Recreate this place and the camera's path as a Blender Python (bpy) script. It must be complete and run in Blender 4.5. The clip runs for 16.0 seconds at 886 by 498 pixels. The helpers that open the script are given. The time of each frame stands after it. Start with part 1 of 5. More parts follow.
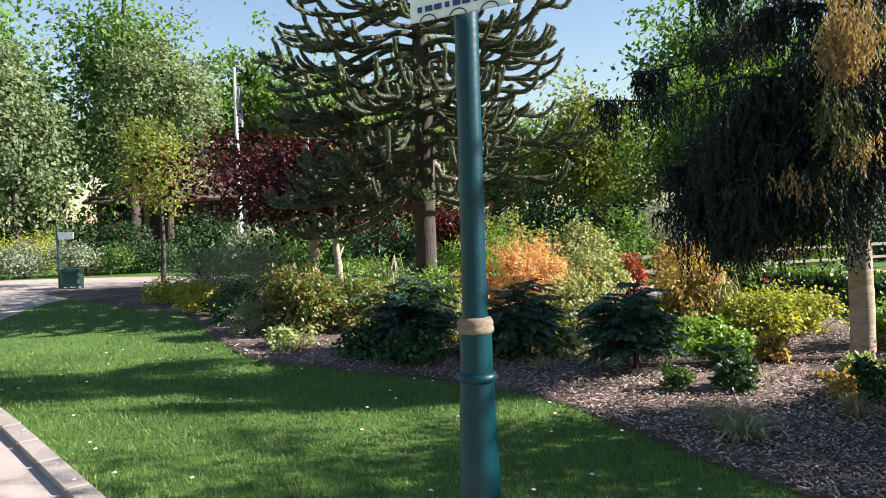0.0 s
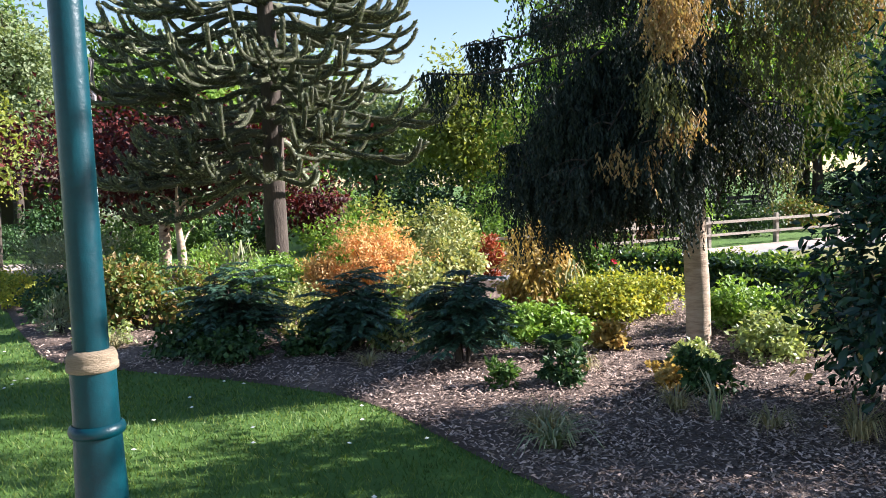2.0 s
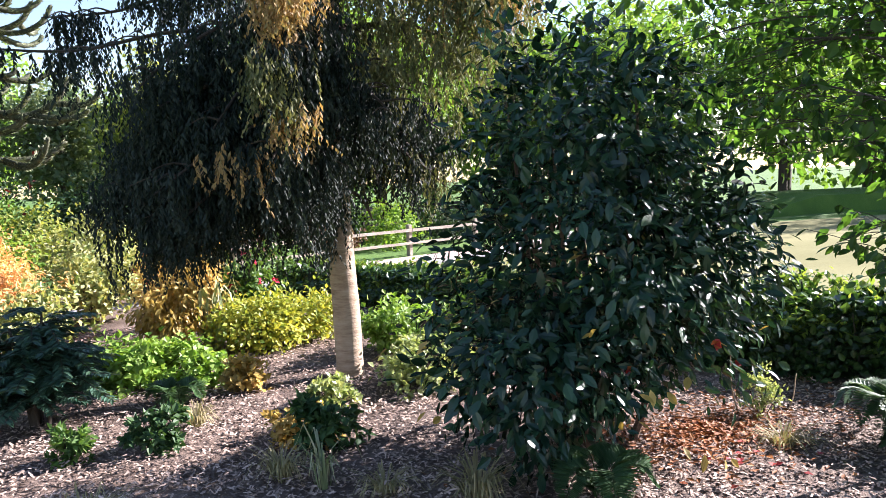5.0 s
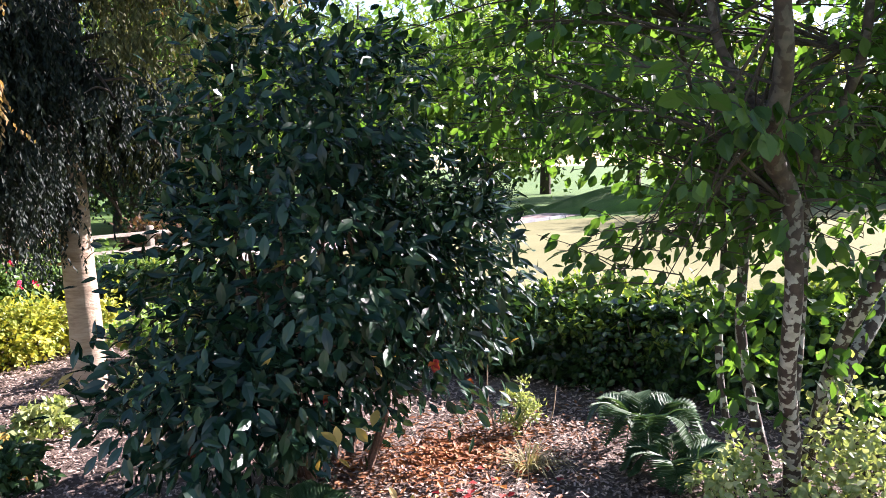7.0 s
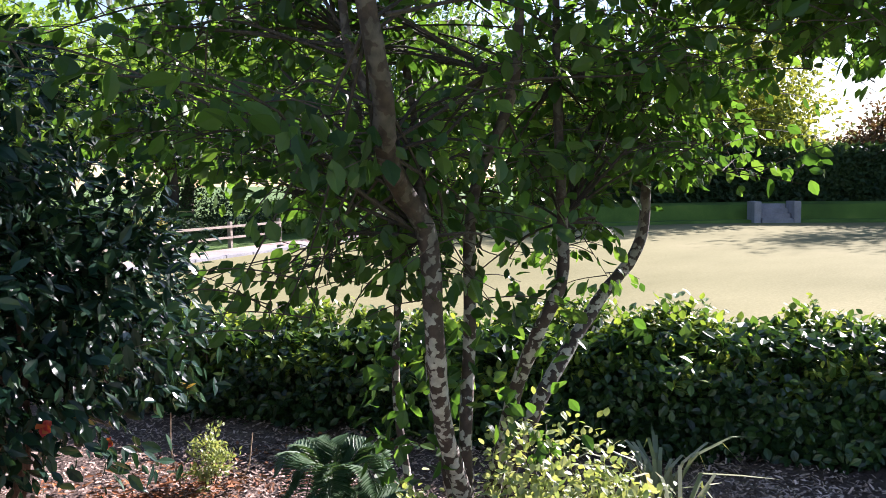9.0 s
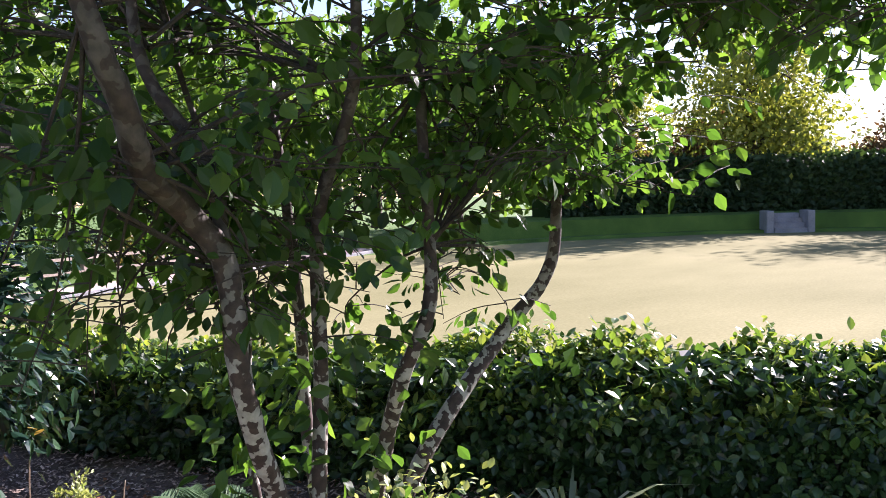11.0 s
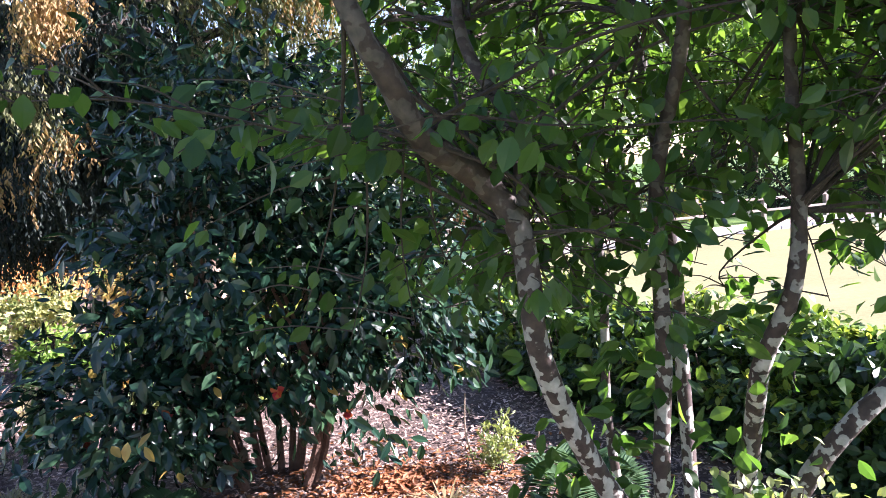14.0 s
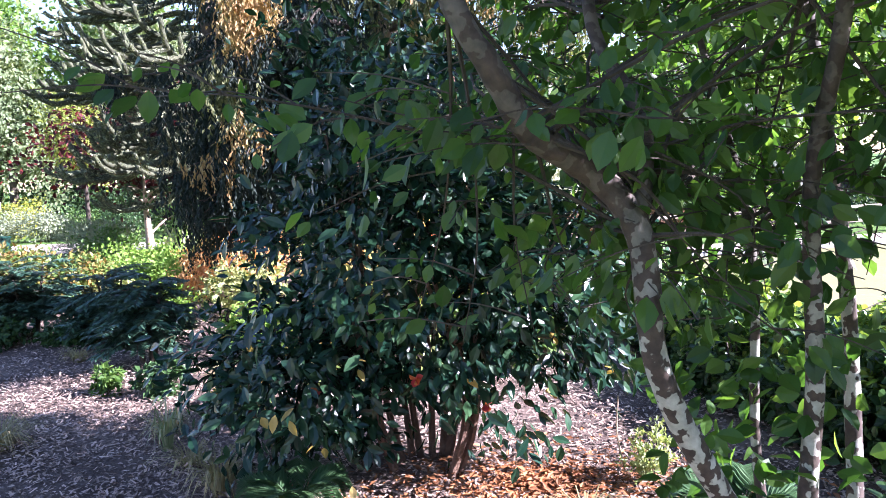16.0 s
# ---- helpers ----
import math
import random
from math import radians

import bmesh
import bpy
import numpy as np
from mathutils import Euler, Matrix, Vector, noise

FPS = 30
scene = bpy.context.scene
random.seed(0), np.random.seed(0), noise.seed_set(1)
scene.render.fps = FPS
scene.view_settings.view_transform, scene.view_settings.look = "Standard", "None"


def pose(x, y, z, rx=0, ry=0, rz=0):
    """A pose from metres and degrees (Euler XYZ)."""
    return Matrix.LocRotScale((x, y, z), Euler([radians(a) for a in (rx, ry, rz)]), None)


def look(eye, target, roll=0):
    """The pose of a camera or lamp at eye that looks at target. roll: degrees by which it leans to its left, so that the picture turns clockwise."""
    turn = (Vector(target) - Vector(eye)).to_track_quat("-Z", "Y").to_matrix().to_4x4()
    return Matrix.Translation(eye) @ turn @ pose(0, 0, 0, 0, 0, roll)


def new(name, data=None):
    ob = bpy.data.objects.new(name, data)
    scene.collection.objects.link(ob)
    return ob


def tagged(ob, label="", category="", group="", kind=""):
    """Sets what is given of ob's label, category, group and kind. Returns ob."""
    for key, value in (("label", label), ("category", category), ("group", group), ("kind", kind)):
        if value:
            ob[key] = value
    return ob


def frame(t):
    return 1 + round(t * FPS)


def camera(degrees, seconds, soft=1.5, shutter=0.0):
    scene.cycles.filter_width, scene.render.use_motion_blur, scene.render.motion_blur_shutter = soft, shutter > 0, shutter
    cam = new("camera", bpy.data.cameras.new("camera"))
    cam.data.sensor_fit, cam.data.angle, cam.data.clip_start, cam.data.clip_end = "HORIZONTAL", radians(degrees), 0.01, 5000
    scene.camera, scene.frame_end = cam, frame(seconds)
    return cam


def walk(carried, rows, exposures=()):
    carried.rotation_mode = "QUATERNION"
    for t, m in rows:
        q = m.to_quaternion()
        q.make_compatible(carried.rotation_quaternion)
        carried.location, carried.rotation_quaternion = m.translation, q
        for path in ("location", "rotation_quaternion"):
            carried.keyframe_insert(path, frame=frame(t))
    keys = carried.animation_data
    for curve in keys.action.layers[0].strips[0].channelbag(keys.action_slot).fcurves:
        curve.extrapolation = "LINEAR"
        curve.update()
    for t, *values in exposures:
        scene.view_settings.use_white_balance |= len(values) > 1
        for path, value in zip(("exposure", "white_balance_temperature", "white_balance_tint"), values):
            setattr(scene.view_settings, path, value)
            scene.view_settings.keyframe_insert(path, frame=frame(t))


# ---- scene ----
cam = camera(59.0, 16.0, soft=0.65)
PATH = [
    (0.0, pose(-0.014, 0.028, 1.496, 87.19, 1.84, -0.14)),
    (0.5, pose(0.153, 0.114, 1.500, 86.42, 1.09, -0.86)),
    (1.0, pose(0.313, 0.298, 1.482, 86.16, 1.80, -2.77)),
    (1.5, pose(0.441, 0.452, 1.486, 85.42, 3.53, -4.26)),
    (2.0, pose(0.652, 0.565, 1.508, 85.37, 2.18, -7.71)),
    (2.5, pose(0.814, 0.694, 1.477, 84.44, 1.64, -7.63)),
    (3.0, pose(0.956, 0.909, 1.487, 85.14, 1.46, -11.28)),
    (3.5, pose(1.143, 1.014, 1.492, 85.60, 2.23, -12.74)),
    (4.0, pose(1.322, 1.099, 1.499, 84.54, 1.52, -12.91)),
    (4.5, pose(1.541, 1.293, 1.494, 85.27, 1.99, -23.39)),
    (4.7, pose(1.637, 1.359, 1.495, 85.16, 2.23, -25.10)),
    (6.8, pose(2.627, 1.400, 1.489, 85.08, 1.39, -34.80)),
    (7.0, pose(2.725, 1.439, 1.489, 84.12, 1.47, -35.40)),
    (7.5, pose(2.926, 1.441, 1.494, 83.58, 0.65, -39.97)),
    (8.0, pose(3.116, 1.465, 1.508, 84.17, 1.26, -42.94)),
    (8.5, pose(3.290, 1.350, 1.518, 85.02, 0.68, -44.14)),
    (9.0, pose(3.498, 1.239, 1.508, 85.19, 0.71, -47.37)),
    (9.5, pose(3.757, 1.214, 1.507, 87.30, 0.82, -49.17)),
    (9.7, pose(3.819, 1.196, 1.529, 86.98, 0.88, -48.87)),
    (11.8, pose(4.385, 1.006, 1.507, 85.07, 3.23, -37.82)),
    (12.0, pose(4.418, 0.980, 1.513, 84.48, 3.60, -31.83)),
    (12.5, pose(4.522, 0.930, 1.507, 83.51, 3.67, -23.88)),
    (13.0, pose(4.636, 0.962, 1.512, 85.88, 2.73, -19.47)),
    (13.5, pose(4.762, 0.976, 1.522, 85.17, 3.58, -14.01)),
    (14.0, pose(4.879, 0.924, 1.509, 84.58, 3.52, -6.00)),
    (14.5, pose(4.924, 0.920, 1.517, 84.68, 3.86, -2.57)),
    (15.0, pose(4.953, 0.994, 1.530, 84.98, 3.11, 0.26)),
    (15.5, pose(5.013, 1.041, 1.524, 84.33, 3.27, 2.36)),
    (16.0, pose(5.129, 1.005, 1.517, 84.37, 2.63, 9.21)),
]
walk(cam, PATH, exposures=[(0.0, 1.75, 6050, 15), (3.0, 2.2, 5850, 20), (4.7, 2.4, 5900, 22), (7.0, 2.55, 6000, 29), (9.5, 2.1, 5900, 30), (12.0, 2.35, 6000, 36), (14.0, 2.75, 5700, 35), (16.0, 2.9, 5400, 33)])

# ---- light ----
SUN_AZ, SUN_EL = 92.0, 28.0          # degrees clockwise from +y, degrees above the horizon
world = bpy.data.worlds.new("sky")
scene.world = world
world.use_nodes = True
wn = world.node_tree
sky = wn.nodes.new("ShaderNodeTexSky")
sky.sky_type = "NISHITA"
sky.sun_disc = False
sky.sun_elevation, sky.sun_rotation = radians(SUN_EL), radians(SUN_AZ)
sky.air_density, sky.dust_density = 1.25, 0.2
wn.nodes["Background"].inputs["Strength"].default_value = 0.05
wn.links.new(sky.outputs["Color"], wn.nodes["Background"].inputs["Color"])
sun_data = bpy.data.lights.new("sun", "SUN")
sun_data.energy, sun_data.angle, sun_data.color = 5.0, radians(0.55), (1.0, 0.93, 0.82)
sun = new("sun", sun_data)
a, e = radians(SUN_AZ), radians(SUN_EL)
SUN_DIR = Vector((math.sin(a) * math.cos(e), math.cos(a) * math.cos(e), math.sin(e)))
sun.matrix_world = look(SUN_DIR * 50, (0, 0, 0))

# ---- materials ----
def nodes_of(name):
    m = bpy.data.materials.new(name)
    m.use_nodes = True
    n = m.node_tree
    return m, n, n.nodes["Principled BSDF"], n.nodes["Material Output"]


def ramp_of(n, stops):
    r = n.nodes.new("ShaderNodeValToRGB")
    while len(r.color_ramp.elements) < len(stops):
        r.color_ramp.elements.new(0.5)
    for el, (p, c) in zip(r.color_ramp.elements, stops):
        el.position, el.color = p, (*c, 1)
    return r


def noise_of(n, scale, detail=4, coord=None, rough=0.55):
    t = n.nodes.new("ShaderNodeTexNoise")
    t.inputs["Scale"].default_value, t.inputs["Detail"].default_value, t.inputs["Roughness"].default_value = scale, detail, rough
    if coord is not None:
        n.links.new(coord, t.inputs["Vector"])
    return t


def mix_rgb(n, kind, fac, a, b):
    x = n.nodes.new("ShaderNodeMixRGB")
    x.blend_type = kind
    for sock, v in ((x.inputs[0], fac), (x.inputs[1], a), (x.inputs[2], b)):
        if isinstance(v, bpy.types.NodeSocket):
            n.links.new(v, sock)
        elif isinstance(v, tuple):
            sock.default_value = (*v, 1)
        else:
            sock.default_value = v
    return x.outputs[0]


def leaf_material(name, cols, rough=0.5, gloss=0.4, through_light=0.35, patch=1.5, glow=(1.25, 1.2, 0.6)):
    """Leaves: colour differs from leaf to leaf and from patch to patch; some light passes through."""
    m, n, bsdf, out = nodes_of(name)
    geo = n.nodes.new("ShaderNodeNewGeometry")
    k = len(cols)
    r = ramp_of(n, [(i / max(k - 1, 1), c) for i, c in enumerate(cols)])
    n.links.new(geo.outputs["Random Per Island"], r.inputs["Fac"])
    co = n.nodes.new("ShaderNodeTexCoord")
    nz = noise_of(n, patch, 3, co.outputs["Object"])
    shade = ramp_of(n, [(0.3, (0.62, 0.66, 0.62)), (0.7, (1.25, 1.2, 1.1))])
    n.links.new(nz.outputs["Fac"], shade.inputs["Fac"])
    col = mix_rgb(n, "MULTIPLY", 1.0, r.outputs["Color"], shade.outputs["Color"])
    n.links.new(col, bsdf.inputs["Base Color"])
    bsdf.inputs["Roughness"].default_value = rough
    bsdf.inputs["Specular IOR Level"].default_value = gloss
    tr = n.nodes.new("ShaderNodeBsdfTranslucent")
    n.links.new(mix_rgb(n, "MULTIPLY", 1.0, col, glow), tr.inputs["Color"])
    mx = n.nodes.new("ShaderNodeMixShader")
    mx.inputs[0].default_value = through_light
    n.links.new(bsdf.outputs[0], mx.inputs[1])
    n.links.new(tr.outputs[0], mx.inputs[2])
    n.links.new(mx.outputs[0], out.inputs["Surface"])
    return m


def rough_material(name, stops, scale, fine, bump=0.3, rough=0.85, stretch=(1, 1, 1), island=0.0, gloss=0.3, metal=0.0):
    """A weathered surface: large stains, fine grain and relief."""
    m, n, bsdf, out = nodes_of(name)
    co = n.nodes.new("ShaderNodeTexCoord")
    mp = n.nodes.new("ShaderNodeMapping")
    mp.inputs["Scale"].default_value = stretch
    n.links.new(co.outputs["Object"], mp.inputs["Vector"])
    a, b = noise_of(n, scale, 5, mp.outputs[0]), noise_of(n, fine, 6, mp.outputs[0], 0.65)
    r = ramp_of(n, stops)
    v = n.nodes.new("ShaderNodeMath")
    v.operation = "MULTIPLY_ADD"
    n.links.new(b.outputs["Fac"], v.inputs[0])
    v.inputs[1].default_value = 0.6
    w = n.nodes.new("ShaderNodeMath")
    w.operation = "MULTIPLY_ADD"
    n.links.new(a.outputs["Fac"], w.inputs[0])
    w.inputs[1].default_value, w.inputs[2].default_value = 0.9, -0.25
    n.links.new(w.outputs[0], v.inputs[2])
    n.links.new(v.outputs[0], r.inputs["Fac"])
    col = r.outputs["Color"]
    if island:
        geo = n.nodes.new("ShaderNodeNewGeometry")
        rr = ramp_of(n, [(0, (1 - island,) * 3), (1, (1 + island,) * 3)])
        n.links.new(geo.outputs["Random Per Island"], rr.inputs["Fac"])
        col = mix_rgb(n, "MULTIPLY", 1.0, col, rr.outputs["Color"])
    n.links.new(col, bsdf.inputs["Base Color"])
    bp = n.nodes.new("ShaderNodeBump")
    bp.inputs["Strength"].default_value, bp.inputs["Distance"].default_value = bump, 0.02
    n.links.new(b.outputs["Fac"], bp.inputs["Height"])
    n.links.new(bp.outputs[0], bsdf.inputs["Normal"])
    bsdf.inputs["Roughness"].default_value, bsdf.inputs["Specular IOR Level"].default_value, bsdf.inputs["Metallic"].default_value = rough, gloss, metal
    return m


M = {}
M["grass_ground"] = rough_material("grass_ground", [(0.25, (0.035, 0.075, 0.012)), (0.55, (0.07, 0.14, 0.02)), (0.8, (0.13, 0.19, 0.035))], 0.9, 60, 0.6)
M["green"] = rough_material("bowling_green_turf", [(0.3, (0.155, 0.15, 0.072)), (0.6, (0.21, 0.20, 0.102)), (0.85, (0.27, 0.248, 0.135))], 0.35, 30, 0.25, rough=1.0, stretch=(0.5, 1, 1), gloss=0.04)
M["mulch"] = rough_material("mulch_soil", [(0.25, (0.05, 0.034, 0.027)), (0.55, (0.13, 0.092, 0.072)), (0.85, (0.28, 0.21, 0.17))], 1.2, 45, 1.0)
M["path"] = rough_material("pale_path", [(0.25, (0.28, 0.22, 0.18)), (0.55, (0.40, 0.33, 0.28)), (0.85, (0.48, 0.42, 0.36))], 0.8, 90, 0.3)
M["pink_path"] = rough_material("pink_path", [(0.25, (0.28, 0.20, 0.175)), (0.55, (0.38, 0.285, 0.25)), (0.85, (0.46, 0.37, 0.33))], 0.8, 60, 0.3)
M["kerb"] = rough_material("kerb_stone", [(0.25, (0.20, 0.17, 0.14)), (0.6, (0.34, 0.29, 0.25)), (0.9, (0.45, 0.40, 0.35))], 3, 60, 0.6, island=0.12)
M["chips"] = rough_material("bark_chips", [(0.2, (0.16, 0.11, 0.085)), (0.55, (0.33, 0.245, 0.195)), (0.85, (0.55, 0.45, 0.385))], 2, 30, 0.3, island=0.8)
M["litter"] = leaf_material("leaf_litter", [(0.13, 0.05, 0.022), (0.32, 0.125, 0.045), (0.22, 0.085, 0.04), (0.40, 0.19, 0.085)], 0.7, 0.3, 0.1)
M["litter_red"] = leaf_material("red_petals", [(0.24, 0.015, 0.02), (0.30, 0.03, 0.03), (0.34, 0.13, 0.02)], 0.6, 0.3, 0.2)
M["blade"] = leaf_material("grass_blades", [(0.052, 0.112, 0.023), (0.095, 0.175, 0.036), (0.21, 0.26, 0.075)], 0.55, 0.3, 0.35, 0.8)
M["daisy"] = leaf_material("daisy_petals", [(0.75, 0.75, 0.7), (0.8, 0.8, 0.78)], 0.7, 0.2, 0.1)
M["dry"] = leaf_material("dry_grass", [(0.24, 0.20, 0.11), (0.40, 0.34, 0.20), (0.26, 0.25, 0.12)], 0.6, 0.3, 0.25)
M["strap"] = leaf_material("strap_leaves", [(0.14, 0.18, 0.08), (0.24, 0.28, 0.15), (0.40, 0.40, 0.27)], 0.4, 0.5, 0.25)
M["tree_leaf"] = leaf_material("ovate_leaves", [(0.024, 0.062, 0.016), (0.038, 0.092, 0.022), (0.058, 0.125, 0.028), (0.09, 0.16, 0.04)], 0.38, 0.5, 0.55, 1.2, (1.8, 1.8, 0.6))
M["camellia"] = leaf_material("camellia_leaves", [(0.007, 0.024, 0.016), (0.011, 0.036, 0.023), (0.018, 0.050, 0.027), (0.034, 0.074, 0.034)], 0.27, 0.36, 0.14, 2.0)
# hedge sides carry their shade in darker colours, the top its sunlight in brighter ones
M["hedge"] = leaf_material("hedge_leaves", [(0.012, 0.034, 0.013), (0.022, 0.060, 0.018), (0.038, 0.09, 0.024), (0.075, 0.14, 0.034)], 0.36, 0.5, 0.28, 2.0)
M["hedge_lit"] = leaf_material("lit_hedge_leaves", [(0.05, 0.12, 0.025), (0.11, 0.20, 0.035), (0.20, 0.29, 0.05), (0.30, 0.36, 0.08)], 0.34, 0.6, 0.42, 2.0)
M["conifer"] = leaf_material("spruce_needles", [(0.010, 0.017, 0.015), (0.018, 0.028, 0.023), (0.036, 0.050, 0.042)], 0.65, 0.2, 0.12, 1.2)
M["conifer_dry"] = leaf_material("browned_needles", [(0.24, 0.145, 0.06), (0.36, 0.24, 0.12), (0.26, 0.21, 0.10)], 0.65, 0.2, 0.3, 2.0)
# olive needles lightened in colour to stand for sun on the foliage
M["conifer_sunlit"] = leaf_material("sunlit_olive_needles", [(0.07, 0.085, 0.04), (0.12, 0.13, 0.06), (0.17, 0.17, 0.09)], 0.65, 0.2, 0.3, 2.0)
M["araucaria"] = leaf_material("monkey_puzzle_scales", [(0.11, 0.135, 0.08), (0.20, 0.23, 0.14), (0.30, 0.32, 0.20)], 0.5, 0.35, 0.05, 2.0)
M["rope"] = rough_material("monkey_puzzle_branch", [(0.25, (0.03, 0.036, 0.022)), (0.6, (0.08, 0.085, 0.05)), (0.9, (0.16, 0.15, 0.09))], 3, 50, 1.0)
M["bark_dark"] = rough_material("dark_bark", [(0.25, (0.025, 0.019, 0.015)), (0.6, (0.07, 0.055, 0.042)), (0.9, (0.14, 0.11, 0.09))], 4, 40, 1.0, stretch=(1, 1, 0.3))
M["bark_red"] = rough_material("reddish_bark", [(0.25, (0.07, 0.04, 0.028)), (0.6, (0.15, 0.09, 0.06)), (0.9, (0.22, 0.15, 0.11))], 5, 60, 0.8)
M["bark_pale"] = rough_material("pale_ringed_bark", [(0.22, (0.16, 0.11, 0.07)), (0.5, (0.36, 0.27, 0.19)), (0.85, (0.52, 0.43, 0.33))], 7, 30, 0.5, stretch=(0.5, 0.5, 2.5))
M["lime"] = leaf_material("lime_leaves", [(0.13, 0.26, 0.03), (0.20, 0.33, 0.05), (0.26, 0.38, 0.09)], 0.5, 0.4, 0.35)
M["yellow"] = leaf_material("yellow_leaves", [(0.18, 0.25, 0.04), (0.32, 0.35, 0.05), (0.50, 0.46, 0.07), (0.15, 0.24, 0.05)], 0.5, 0.3, 0.35)
M["gold"] = leaf_material("gold_leaves", [(0.30, 0.22, 0.05), (0.48, 0.34, 0.10), (0.55, 0.40, 0.16)], 0.5, 0.3, 0.35, glow=(1.2, 1.1, 0.7))
M["orange"] = leaf_material("orange_leaves", [(0.62, 0.33, 0.10), (0.70, 0.42, 0.16), (0.76, 0.52, 0.25), (0.66, 0.37, 0.17)], 0.55, 0.25, 0.35, 2.5, (1.2, 1.0, 0.7))
M["redleaf"] = leaf_material("scarlet_leaves", [(0.30, 0.05, 0.02), (0.40, 0.09, 0.04), (0.22, 0.09, 0.03)], 0.5, 0.3, 0.35, glow=(1.2, 0.9, 0.6))
M["maple"] = leaf_material("purple_maple_leaves", [(0.028, 0.008, 0.010), (0.06, 0.011, 0.012), (0.11, 0.018, 0.014)], 0.55, 0.25, 0.22, glow=(1.4, 0.7, 0.6))
M["flower"] = leaf_material("crimson_flowers", [(0.55, 0.02, 0.06), (0.65, 0.04, 0.12)], 0.6, 0.2, 0.2, glow=(1.2, 0.8, 0.8))
M["variegated"] = leaf_material("variegated_leaves", [(0.10, 0.17, 0.05), (0.35, 0.36, 0.12), (0.46, 0.45, 0.22), (0.16, 0.22, 0.06)], 0.5, 0.35, 0.3)
M["mahonia"] = leaf_material("dark_leaflets", [(0.030, 0.072, 0.052), (0.052, 0.112, 0.078), (0.085, 0.155, 0.095)], 0.36, 0.45, 0.15)
M["green_mid"] = leaf_material("mid_green_leaves", [(0.045, 0.10, 0.022), (0.08, 0.16, 0.03), (0.13, 0.21, 0.05)], 0.5, 0.35, 0.32)
M["green_low"] = leaf_material("low_green_leaves", [(0.022, 0.06, 0.02), (0.04, 0.09, 0.03), (0.06, 0.12, 0.035)], 0.5, 0.35, 0.25)
M["rusty"] = leaf_material("red_tinged_leaves", [(0.08, 0.15, 0.035), (0.16, 0.22, 0.05), (0.26, 0.15, 0.05), (0.10, 0.17, 0.045)], 0.45, 0.4, 0.3)
M["silver"] = leaf_material("silvery_leaves", [(0.16, 0.20, 0.15), (0.26, 0.30, 0.22), (0.20, 0.24, 0.13)], 0.6, 0.25, 0.25)
M["white_fl"] = leaf_material("white_blossom", [(0.6, 0.6, 0.55), (0.75, 0.74, 0.7), (0.2, 0.25, 0.12)], 0.6, 0.2, 0.2)
M["fern"] = leaf_material("fern_fronds", [(0.04, 0.10, 0.035), (0.07, 0.14, 0.06), (0.09, 0.16, 0.075)], 0.5, 0.35, 0.3)
M["pale_leaf"] = leaf_material("pale_green_leaves", [(0.22, 0.29, 0.09), (0.33, 0.39, 0.15), (0.42, 0.46, 0.25), (0.16, 0.25, 0.08)], 0.4, 0.5, 0.35)
M["bg_a"] = leaf_material("broadleaf_crown", [(0.075, 0.15, 0.032), (0.12, 0.22, 0.045), (0.18, 0.28, 0.065)], 0.55, 0.3, 0.42, 0.35)
M["bg_b"] = leaf_material("bright_crown", [(0.10, 0.20, 0.028), (0.16, 0.28, 0.04), (0.23, 0.34, 0.065)], 0.55, 0.3, 0.45, 0.35)
M["bg_c"] = leaf_material("grey_green_crown", [(0.11, 0.16, 0.08), (0.17, 0.22, 0.115), (0.25, 0.30, 0.18)], 0.6, 0.25, 0.38, 0.35)
M["bg_d"] = leaf_material("yellowing_crown", [(0.15, 0.20, 0.04), (0.24, 0.28, 0.055), (0.33, 0.35, 0.09)], 0.55, 0.3, 0.45, 0.35)
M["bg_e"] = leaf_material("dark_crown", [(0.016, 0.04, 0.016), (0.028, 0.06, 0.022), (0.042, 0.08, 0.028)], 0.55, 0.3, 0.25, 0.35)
M["bg_red"] = leaf_material("russet_crown", [(0.10, 0.05, 0.03), (0.14, 0.075, 0.045), (0.07, 0.07, 0.04)], 0.6, 0.25, 0.3, 0.5)
M["teal"] = rough_material("teal_paint", [(0.3, (0.001, 0.026, 0.036)), (0.6, (0.001, 0.036, 0.048)), (0.9, (0.002, 0.048, 0.06))], 5, 40, 0.12, 0.36, gloss=0.3)
M["rope_band"] = rough_material("sandy_collar", [(0.25, (0.16, 0.12, 0.075)), (0.6, (0.27, 0.21, 0.14)), (0.9, (0.36, 0.29, 0.20))], 8, 90, 0.6, stretch=(1, 1, 6))
M["white_paint"] = rough_material("white_paint", [(0.2, (0.62, 0.62, 0.60)), (0.6, (0.78, 0.78, 0.77)), (0.9, (0.82, 0.82, 0.81))], 3, 40, 0.1, 0.5)
M["ink"] = rough_material("blue_ink", [(0.2, (0.02, 0.04, 0.14)), (0.8, (0.03, 0.06, 0.2))], 6, 40, 0.0, 0.5)
M["bin_green"] = rough_material("dark_green_paint", [(0.2, (0.004, 0.04, 0.028)), (0.8, (0.008, 0.06, 0.042))], 6, 40, 0.1, 0.4, gloss=0.5)
M["timber"] = rough_material("weathered_timber", [(0.2, (0.16, 0.13, 0.10)), (0.6, (0.30, 0.26, 0.21)), (0.9, (0.42, 0.38, 0.32))], 3, 40, 0.5, stretch=(0.3, 3, 3))
M["dark_wood"] = rough_material("dark_wood", [(0.2, (0.02, 0.018, 0.018)), (0.8, (0.06, 0.05, 0.045))], 3, 40, 0.4)
